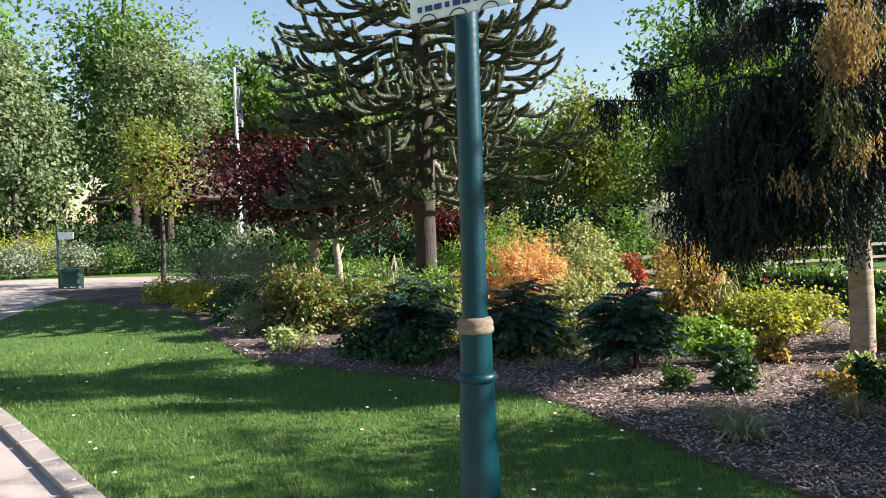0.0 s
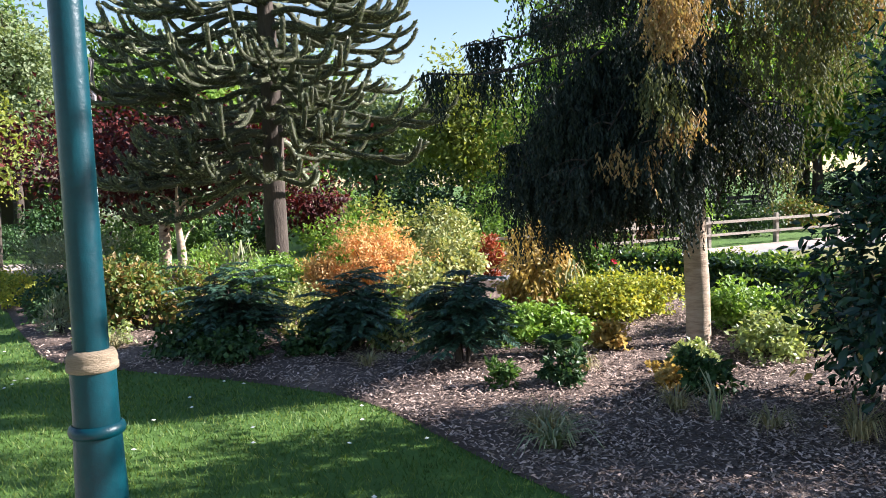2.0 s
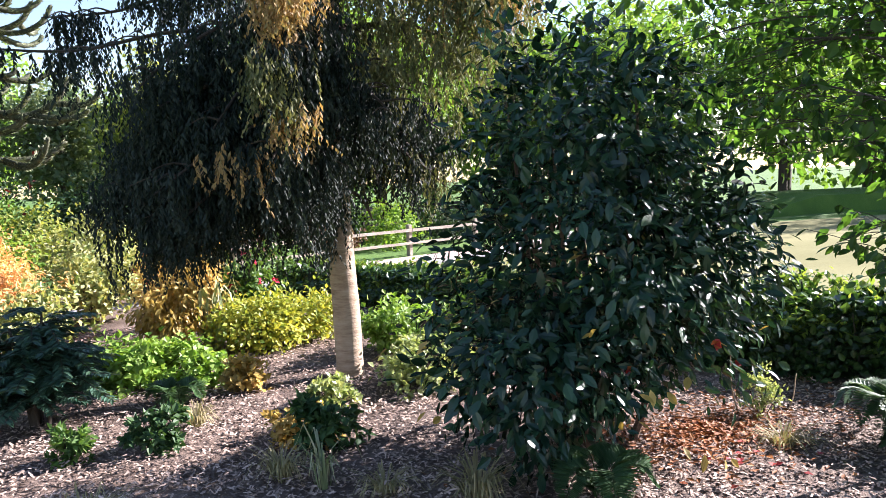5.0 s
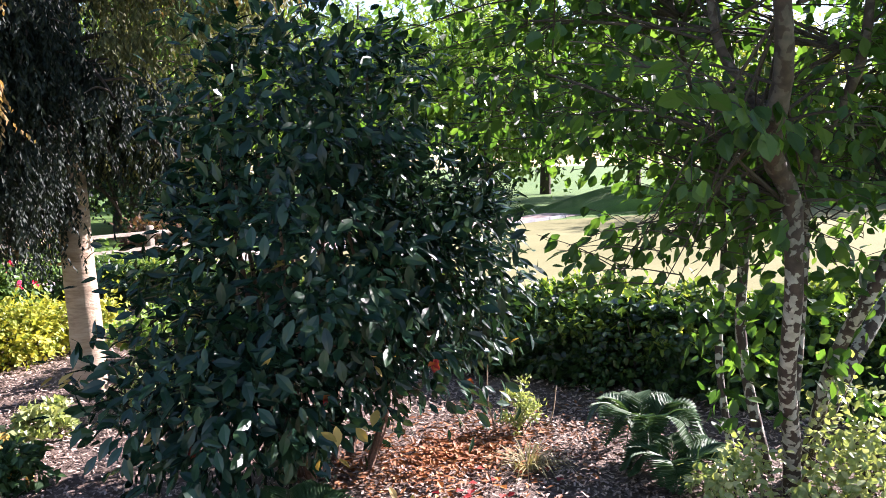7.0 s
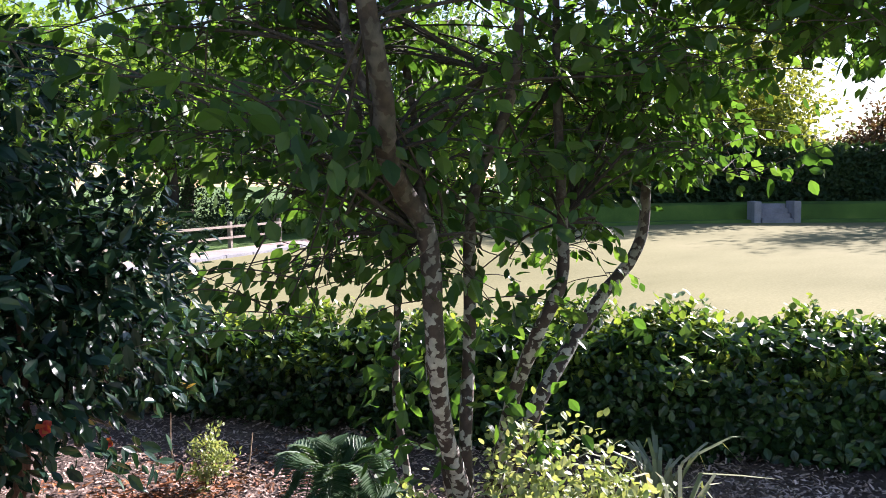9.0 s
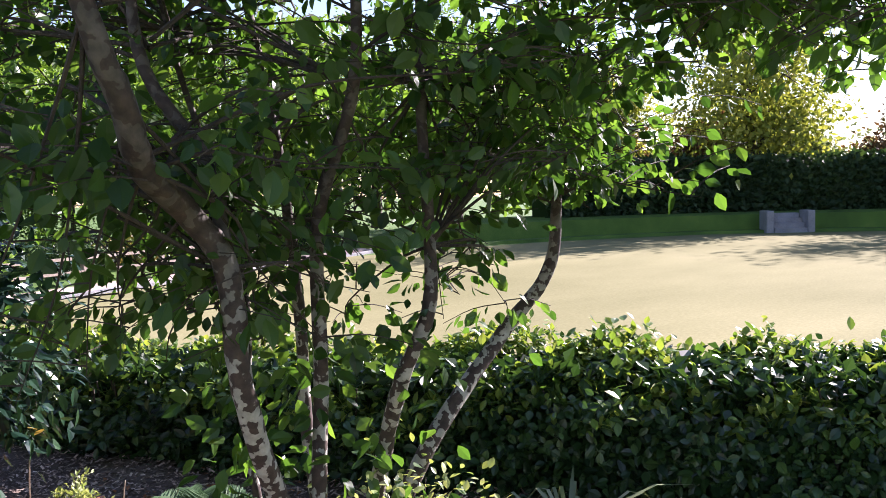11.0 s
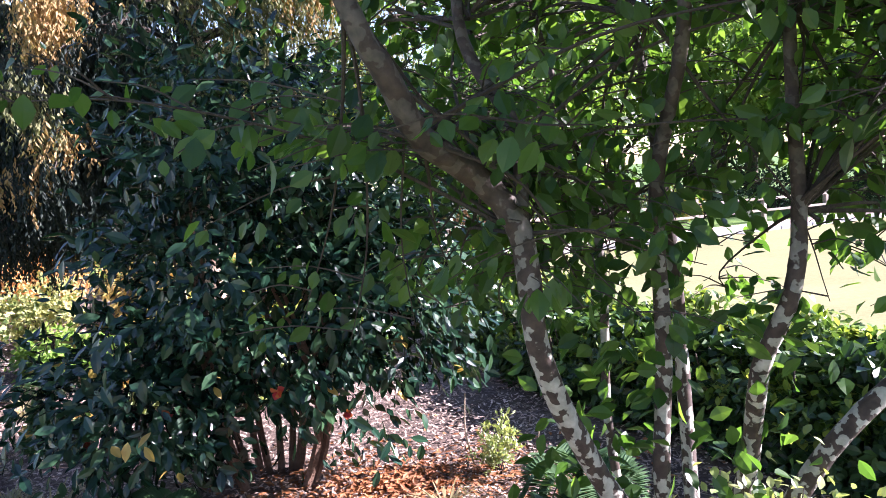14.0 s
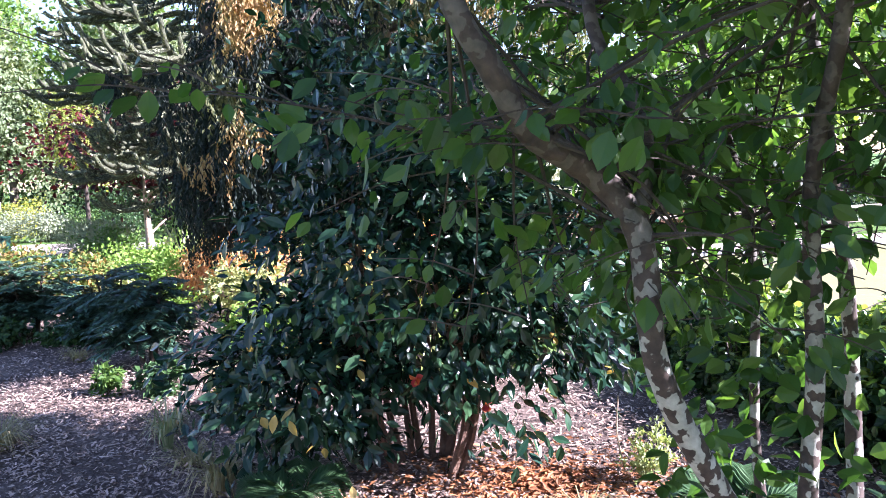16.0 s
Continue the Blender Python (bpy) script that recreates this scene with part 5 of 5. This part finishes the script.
tree_of("broadleaf_tree", -12.2, 31, 10.4, 3.0, "bg_a", "tall leafy green park tree", 9750, 0.260, 0.22, 0.15)
tree_of("broadleaf_tree", -9.6, 27.5, 8.0, 2.3, "bg_c", "tall silvery green park tree", 9000, 0.170, 0.14, 0.22)
tree_of("broadleaf_tree", -8.6, 36, 9.4, 2.6, "bg_a", "tall leafy tree behind the shelter", 7500, 0.280, 0.2, 0.15)
tree_of("broadleaf_tree", -5.3, 35, 8.2, 2.6, "bg_b", "bright green sunlit park tree", 9000, 0.260, 0.2, 0.1)
tree_of("broadleaf_tree", -1.4, 38, 8.5, 3.0, "bg_b", "bright green sunlit park tree", 8250, 0.280, 0.2, 0.1)
tree_of("broadleaf_tree", 2.2, 34, 5.6, 2.4, "bg_c", "grey-green tree behind the monkey puzzle", 6000, 0.240, 0.16, 0.1)
tree_of("autumn_tree", 5.6, 29, 6.0, 2.4, "bg_d", "yellowing autumn tree against the sky", 8250, 0.200, 0.16, 0.15)
tree_of("autumn_tree", 7.8, 24, 5.6, 2.4, "bg_b", "bright green spreading tree beyond the path", 8000, 0.160, 0.1, 0.12)
tree_of("broadleaf_tree", 10.8, 31, 10.5, 3.0, "bg_a", "tall green tree against the sky", 9750, 0.260, 0.24, 0.15)
tree_of("broadleaf_tree", 7.2, 19.6, 4.2, 1.6, "bg_e", "dark evergreen tree behind the path", 6000, 0.150, 0.12, 0.1)
tree_of("broadleaf_tree", 12.6, 24.0, 6.2, 2.4, "bg_b", "bright green tree beyond the green", 7500, 0.190, 0.16, 0.22)
tree_of("broadleaf_tree", 17.0, 26.5, 8.0, 2.8, "bg_a", "leafy green tree beyond the bowling green", 8250, 0.220, 0.2, 0.2)
tree_of("broadleaf_tree", 21.5, 25.0, 8.5, 3.0, "bg_b", "bright leafy tree beyond the bowling green", 8250, 0.240, 0.2, 0.2)
tree_of("broadleaf_tree", 27.0, 22.5, 8.5, 3.0, "bg_a", "leafy green tree beyond the bowling green", 8250, 0.240, 0.2, 0.2)
tree_of("autumn_tree", 31.0, 18.5, 6.5, 2.2, "bg_d", "yellow-green tree at the green's corner", 6750, 0.200, 0.16, 0.2)
tree_of("autumn_tree", 9.8, 21.2, 6.2, 2.7, "bg_b", "sunlit bright green tree by the pink path", 9000, 0.16, 0.12, 0.16)
tree_of("broadleaf_tree", 15.0, 22.6, 5.8, 2.3, "bg_b", "bright green tree by the pink path", 8000, 0.16, 0.14, 0.22)
tree_of("broadleaf_tree", 19.4, 22.6, 6.8, 3.0, "bg_b", "bright green spreading tree beyond the green", 9000, 0.19, 0.14, 0.12)
tree_of("autumn_tree", 35.0, 14.0, 9.5, 3.4, "bg_d", "tall yellow-green tree behind the far bank", 8000, 0.24, 0.2, 0.15)
tree_of("broadleaf_tree", 24.5, 20.5, 6.0, 2.4, "bg_b", "bright green tree behind the bank", 7000, 0.18, 0.14, 0.2)
tree_of("broadleaf_tree", -24, 30, 8.5, 3.4, "bg_a", "leafy green park tree", 6750, 0.280, 0.22, 0.1)
for k, (x, y, h, r, m) in enumerate(((-21, 40, 9, 4, "bg_a"), (-15, 44, 10, 4, "bg_e"), (-3, 46, 10, 4, "bg_e"), (3, 45, 7, 4, "bg_a"), (9, 44, 7, 4, "bg_c"), (15, 40, 8, 4, "bg_a"), (23, 36, 9, 4, "bg_a"), (31, 32, 9, 4, "bg_e"), (37, 26, 9, 4, "bg_a"), (43, 18, 6, 4, "bg_c"))):
    tree_of("woodland_tree", x, y, h, r, m, "distant leafy tree closing the view", 3200, 0.42, 0.25, 0.05, group="distant trees")


def mound(x, y, r, h, mat, label):
    return shrub("clipped_mound", x, y, r, h, mat, label, 2000, 0.07, 0.04, group="clipped mounds by the path", spread=0.2)


for x, y, r, h, m, l in ((-13.2, 21.6, 1.0, 1.0, "silver", "pale grey-green clipped mound"), (-11.6, 21.8, 0.9, 0.95, "silver", "pale grey-green clipped mound"), (-10.2, 22.0, 0.75, 0.9, "silver", "pale rounded clipped mound by path"),
                         (-9.2, 22.4, 0.7, 0.85, "green_mid", "dark green clipped mound beside the park path"), (-8.2, 22.6, 0.7, 0.9, "green_low", "dark green clipped mound beside the park path"), (-11.4, 17.3, 0.5, 0.6, "silver", "small pale mound at lawn edge"),
                         (-15.0, 22.5, 1.2, 1.2, "yellow", "yellow-green rounded shrub by the path"), (-12.5, 23.8, 1.0, 1.3, "yellow", "yellow-green rounded shrub behind mounds")):
    mound(x, y, r, h, m, l)
for x, y, r, h, m in ((-7.4, 24.2, 1.1, 1.3, "green_low"), (-5.4, 22.5, 1.0, 1.2, "silver"), (-3.5, 21.5, 1.0, 1.1, "green_mid"), (-1.5, 20.5, 1.1, 1.3, "bg_e"), (0.6, 20.0, 1.1, 1.5, "bg_a"), (2.6, 19.0, 1.0, 1.6, "bg_e"), (4.6, 19.6, 1.0, 1.6, "bg_e"),
                      (-16.0, 26, 1.6, 2.4, "bg_a"), (-18.5, 27, 1.6, 2.2, "bg_e"), (-14.2, 27.5, 1.5, 2.0, "bg_e"), (-21.5, 27, 1.7, 2.4, "bg_e"), (-12.3, 28.2, 1.4, 1.8, "bg_e"), (3.5, 25, 1.5, 2.2, "bg_e"), (6.4, 25.5, 1.5, 2.0, "bg_a"), (-10.5, 25.5, 1.0, 1.5, "bg_e"), (-6.0, 27.5, 1.5, 2.0, "bg_e"), (-3.0, 27, 1.6, 2.0, "bg_e"), (0.5, 26, 1.6, 2.2, "bg_e"), (-9.0, 30.5, 1.2, 2.0, "bg_e")):
    shrub("background_shrub", x, y, r, h, m, "leafy shrub behind the border", 1500, 0.12, 0.065, group="background shrubs")
for d, off, r, h, m in ((-5.5, 4.2, 0.8, 0.8, "green_mid"), (-3.2, 4.4, 0.8, 0.7, "bg_red"), (-1.0, 4.3, 0.7, 0.65, "bg_red"), (1.0, 4.5, 0.9, 1.0, "bg_b"), (3.0, 4.6, 0.9, 0.9, "bg_e"), (5.0, 5.0, 0.9, 0.8, "rusty"), (7.0, 5.2, 1.0, 0.9, "bg_e"), (9.0, 5.2, 1.1, 1.2, "bg_e"), (10.8, 5.0, 1.0, 1.0, "bg_a"), (12.5, 5.4, 1.2, 1.3, "bg_e"), (-6.0, 6.8, 1.0, 1.3, "bg_d"), (-2.0, 7.4, 1.2, 1.4, "bg_d"), (2.0, 7.8, 1.2, 1.5, "bg_e"), (6.0, 8.4, 1.4, 1.9, "bg_a"), (9.5, 7.6, 1.4, 1.8, "bg_e")):
    x, y = along(d, off - 1.2)
    shrub("bedding_shrub", x, y, r, h, m, "mixed shrub in bed beside the path", 1300, 0.09, 0.05, group="shrubs by the pink path")

# ---- fence, steps, banks beyond the green ----
fence = thing("rail_fence", (*along(-6, 1.65), 0), "weathered timber post and rail fence", "fence")
ang = math.atan2(E_DIR[1], E_DIR[0])
for k in range(8):
    x, y = along(-6 + 2.0 * k, 1.65)
    part("post", box(x, y, -0.02, 0.10, 0.10, 0.66, ang, 0.012), M["timber"], fence)
    if k < 7:
        x, y = along(-5 + 2.0 * k, 1.57)
        part("rail", box(x, y, 0.50, 2.0, 0.045, 0.055, ang, 0.008), M["timber"], fence)
        part("rail", box(x, y, 0.24, 2.0, 0.04, 0.05, ang, 0.008), M["timber"], fence)
FAR = [(19.5, 18.2), (24.6, 16.9), (30.0, 13.9), (34.2, 8.4), (36.2, 0.0), (33, -9)]
fl = smooth_line([(x, y, 0) for x, y in FAR], 10)
V, F = [], []
for k, p in enumerate(fl):
    t = unit(np.gradient(fl, axis=0))[k]
    nn = np.array([t[1], -t[0], 0]) * -1
    taper = min(1.0, k / 6)
    for o, z in ((-0.9, 0.0), (-0.85, 0.10), (-0.2, 0.10), (-0.1, 0.62), (0.5, 0.68), (3.0, 0.72), (3.4, 0.0)):
        q = p + nn * o
        V.append((q[0], q[1], z * taper - 0.01))
for k in range(len(fl) - 1):
    for m in range(6):
        b = k * 7 + m
        F += [(b, b + 1, b + 8), (b, b + 8, b + 7)]
tagged(part("green_bank", (np.array(V), np.array(F)), M["grass_ground"]), "low grassy bank round the bowling green", "bank", kind="structure")
bank_hedge = thing("far_hedge", (fl[30][0], fl[30][1], 0.68), "tall dark clipped hedge beyond the bowling green", "hedge")
n = 15000
d = rng.uniform(12, len(fl) - 1.01, n)
c = np.stack([np.interp(d, np.arange(len(fl)), fl[:, k]) for k in range(3)], 1)
t = np.stack([np.interp(d, np.arange(len(fl)), unit(np.gradient(fl, axis=0))[:, k]) for k in range(3)], 1)
nn = np.c_[-t[:, 1], t[:, 0], np.zeros(n)]
tp = rng.random(n) < 0.3
zz = np.where(tp, 2.6, rng.uniform(0.66, 2.6, n)) + rng.normal(size=n) * 0.06
P = c + nn * np.where(tp, rng.uniform(1.0, 2.2, n), 1.0 + rng.normal(size=n) * 0.08)[:, None]
P[:, 2] = zz
part("foliage", leafy(P, -nn, 0.24, 0.15, LANCE), M["bg_e"], bank_hedge)
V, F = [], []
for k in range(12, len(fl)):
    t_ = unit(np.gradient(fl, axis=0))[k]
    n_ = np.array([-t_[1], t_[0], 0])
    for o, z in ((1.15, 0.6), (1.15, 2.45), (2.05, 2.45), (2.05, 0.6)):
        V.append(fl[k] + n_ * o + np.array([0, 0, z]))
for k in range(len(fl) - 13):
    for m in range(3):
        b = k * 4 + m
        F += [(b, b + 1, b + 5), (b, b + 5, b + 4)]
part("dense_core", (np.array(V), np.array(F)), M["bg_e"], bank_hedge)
for x, y, h, r, m in ((32.5, 19.0, 4.6, 2.0, "bg_red"), (35.5, 16.5, 4.4, 2.0, "bg_red"), (38.0, 13.5, 4.6, 2.1, "bg_c"), (40.0, 10.0, 4.6, 2.1, "bg_red"), (38.5, 6.5, 9.0, 3.0, "bg_a"), (40.5, 3.0, 9.5, 3.2, "bg_a"), (39.5, -1.0, 8.0, 2.8, "bg_e")):
    tree_of("far_tree", x, y, h, r, m, "leafy tree behind the far hedge", 4200, 0.24, 0.15, 0.15, group="trees behind the far hedge")
steps = thing("stone_steps", (31.6, 11.4, 0), "grey stone steps up the grassy bank", "steps")
sa = math.atan2(-5.5, 4.2)
sx_, sy_ = math.cos(sa), math.sin(sa)
for k in range(4):
    part("step", box(31.2 - sy_ * 0.28 * k, 11.1 + sx_ * 0.28 * k, 0.0, 1.05, 0.34, 0.16 * (k + 1), sa, 0.02), M["stone"], steps)
for q in (-1, 1):
    part("pier", box(31.2 - sy_ * 0.3 + q * 0.66 * sx_, 11.1 + sx_ * 0.3 + q * 0.66 * sy_, 0.0, 0.24, 0.9, 0.74, sa, 0.03), M["stone"], steps)

# ---- furniture far off ----
bin_ = thing("litter_bin", (-8.4, 17.7, 0), "dark green litter bin beside the path", "litter bin")
part("body", box(-8.4, 17.7, 0.06, 0.40, 0.36, 0.36, 0.1, 0.03), M["bin_green"], bin_)
part("lid", box(-8.4, 17.7, 0.40, 0.44, 0.40, 0.06, 0.1, 0.03), M["bin_green"], bin_)
for sx in (-1, 1):
    for sy in (-1, 1):
        part("leg", box(-8.4 + sx * 0.16, 17.7 + sy * 0.14, -0.01, 0.04, 0.04, 0.09, 0.1), M["bin_green"], bin_)
post = thing("sign_post", (-8.78, 17.9, 0), "green metal sign post with white board", "sign")
part("pole", lathe([(0.035, -0.02), (0.03, 1.42), (0.0, 1.42)], (-8.78, 17.9), 12), M["bin_green"], post)
part("board", box(-8.58, 17.88, 1.12, 0.36, 0.02, 0.16, 0.0, 0.004), M["white_paint"], post, "white sign board")
flag = thing("flagpole", (-6.2, 24.2, 0), "tall white flagpole with a drooping flag", "flagpole")
part("pole", lathe([(0.09, -0.02), (0.085, 0.5), (0.07, 0.52), (0.06, 3.0), (0.045, 6.0), (0.06, 6.03), (0.0, 6.08)], (-6.2, 24.2), 14), M["white_paint"], flag, smooth=True)
fz = np.linspace(0, 1, 9)
V, F = [], []
for k, z in enumerate(fz):
    for m in range(4):
        V.append((-6.14 + 0.06 * m * (1 - 0.3 * z) + 0.03 * math.sin(6 * z + m), 24.2 + 0.05 * math.sin(3.1 * m + 4 * z), 5.5 - 1.25 * z))
for k in range(8):
    for m in range(3):
        b = k * 4 + m
        F += [(b, b + 1, b + 5), (b, b + 5, b + 4)]
part("flag", (np.array(V), np.array(F)), M["flag_a"], flag, "drooping pale flag")


def bench(x, y, turn):
    ob = thing("park_bench", (x, y, 0), "dark wooden slatted park bench", "bench", "park benches")
    c, s = math.cos(turn), math.sin(turn)
    put_at = lambda u, v: (x + u * c - v * s, y + u * s + v * c)
    for k in range(4):
        part("seat_slat", box(*put_at(0, -0.16 + 0.11 * k), 0.43, 1.5, 0.085, 0.03, turn, 0.006), M["dark_wood"], ob)
    for k in range(3):
        part("back_slat", box(*put_at(0, 0.24 + 0.015 * k), 0.55 + 0.13 * k, 1.5, 0.03, 0.09, turn, 0.006), M["dark_wood"], ob)
    for u in (-0.66, 0.66):
        part("leg", box(*put_at(u, -0.16), -0.01, 0.06, 0.06, 0.44, turn, 0.005), M["dark_wood"], ob)
        part("leg", box(*put_at(u, 0.26), -0.01, 0.06, 0.05, 0.92, turn, 0.005), M["dark_wood"], ob)
        part("armrest", box(*put_at(u, 0.03), 0.62, 0.06, 0.5, 0.035, turn, 0.008), M["dark_wood"], ob)


bench(9.6, 20.2, 0.34)
bench(12.2, 21.2, 0.34)
shelter = thing("park_shelter", (-10.0, 33.0, 0), "low park shelter with brown pitched roof", "building")
part("back_wall", box(-10, 34.2, 0, 8.0, 0.2, 2.3, 0.0, 0.02), M["render_wall"], shelter)
for x in (-13.9, -6.1):
    part("side_wall", box(x, 33.0, 0, 0.2, 2.2, 2.3, 0.0, 0.02), M["render_wall"], shelter)
for x in (-12, -10, -8):
    part("pillar", box(x, 31.95, 0, 0.18, 0.18, 2.3, 0.0, 0.02), M["timber"], shelter)
V = np.array([(-14.4, 31.5, 2.3), (-5.6, 31.5, 2.3), (-5.6, 34.7, 2.3), (-14.4, 34.7, 2.3), (-13.2, 33.1, 3.5), (-6.8, 33.1, 3.5), (-14.4, 31.5, 2.2), (-5.6, 31.5, 2.2), (-5.6, 34.7, 2.2), (-14.4, 34.7, 2.2)])
part("roof", (V, np.array([(0, 1, 5), (0, 5, 4), (1, 2, 5), (2, 3, 4), (2, 4, 5), (3, 0, 4), (0, 6, 7), (0, 7, 1), (1, 7, 8), (1, 8, 2), (2, 8, 9), (2, 9, 3), (3, 9, 6), (3, 6, 0), (6, 8, 7), (6, 9, 8)])), M["roof"], shelter, "brown tiled pitched roof")
kiosk = thing("notice_board", (5.5, 21.8, 0), "grey notice board with white panel on posts", "notice board")
part("panel", box(5.5, 21.8, 0.85, 0.75, 0.06, 0.42, 0.0, 0.01), M["stone"], kiosk)
part("paper", box(5.6, 21.765, 0.98, 0.34, 0.006, 0.2, 0.0), M["white_paint"], kiosk)
for x in (5.2, 5.8):
    part("post", box(x, 21.84, -0.02, 0.06, 0.06, 0.9, 0.0, 0.005), M["timber"], kiosk)

# ---- mulch chips, leaf litter, grass ----
def scatter(poly, n, lo, hi, weight=None):
    x, y = rng.uniform(lo[0], hi[0], n), rng.uniform(lo[1], hi[1], n)
    k = inside(poly, x, y)
    if weight is not None:
        k &= rng.random(n) < weight(x, y)
    return np.c_[x[k], y[k]]


def near(x, y):
    d = np.hypot(x - 3.0, y - 1.5)
    return np.clip(1.25 - d / 9.0, 0.05, 1)


XY = scatter(bed_poly, 330000, (-3, 1.6), (7.6, 10.5), near)
n = len(XY)
P = np.c_[XY, rng.uniform(0.02, 0.065, n)]
az = rng.uniform(0, 6.28, n)
tagged(part("bark_mulch", leaves(P, np.c_[np.cos(az), np.sin(az), rng.normal(size=n) * 0.3], rand_dir(n) * 0.45 + np.array([0, 0, 1]), rng.uniform(0.012, 0.04, n) * (1 + 0.5 * (rng.random(n) < 0.1)), rng.uniform(0.006, 0.015, n), FLAKE), M["chips"]),
       "loose grey-brown bark chips covering the bed", "mulch", kind="stuff")
a, r = rng.uniform(0, 6.28, 2600), np.abs(rng.normal(size=2600)) * 0.42
P = np.c_[5.0 + r * np.cos(a) * 1.3, 4.55 + r * np.sin(a) * 0.8, rng.uniform(0.04, 0.075, 2600)]
az = rng.uniform(0, 6.28, len(P))
tagged(part("leaf_litter", leaves(P, np.c_[np.cos(az), np.sin(az), rng.normal(size=len(P)) * 0.25], rand_dir(len(P)) * 0.5 + np.array([0, 0, 1]), rng.uniform(0.03, 0.06, len(P)), rng.uniform(0.014, 0.026, len(P)), LANCE), M["litter"]),
       "fallen orange-brown leaves on the mulch", "leaf litter", kind="stuff")
P = np.c_[4.7 + rng.normal(size=24) * 0.3, 4.05 + rng.normal(size=24) * 0.12, rng.uniform(0.05, 0.08, 24)]
tagged(part("fallen_petals", leaves(P, rand_dir(24) * np.array([1, 1, 0.2]), np.tile([[0, 0, 1.0]], (24, 1)), 0.045, 0.04, LANCE), M["litter_red"]), "fallen red petals under the camellia", "petals", kind="stuff")
lawn_poly = PATH_EDGE[3:10] + BED_EDGE[3:43]


def near_lawn(x, y):
    d = np.hypot(x + 0.3, y - 1.0)
    return np.clip(1.35 - d / 8.0, 0.10, 1)


XY = scatter(lawn_poly, 330000, (-7.5, 0.8), (3.6, 14.5), near_lawn)
n = len(XY)
P = np.c_[XY, np.zeros(n)]
dist = np.hypot(XY[:, 0], XY[:, 1])
tagged(part("lawn_grass", leaves(P, rand_dir(n) * np.array([0.8, 0.8, 0.1]) + np.array([0, 0, 1.0]), rand_dir(n) * np.array([1, 1, 0.1]), rng.uniform(0.02, 0.05, n), 0.0035 + 0.0008 * dist, BLADE), M["blade"]),
       "short mown lawn grass blades", "grass", kind="stuff")
XY = scatter(lawn_poly, 110, (-4, 2.6), (2.2, 9))
n = len(XY)
tagged(part("daisies", leaves(np.c_[XY - 0.01, np.full(n, 0.045)], np.tile([[0.7, 0.7, 0.1]], (n, 1)) + rand_dir(n) * 0.2, np.tile([[0, -0.3, 1.0]], (n, 1)), 0.022, 0.022, FLAKE), M["daisy"]), "tiny white daisies in the lawn", "daisies", kind="stuff")
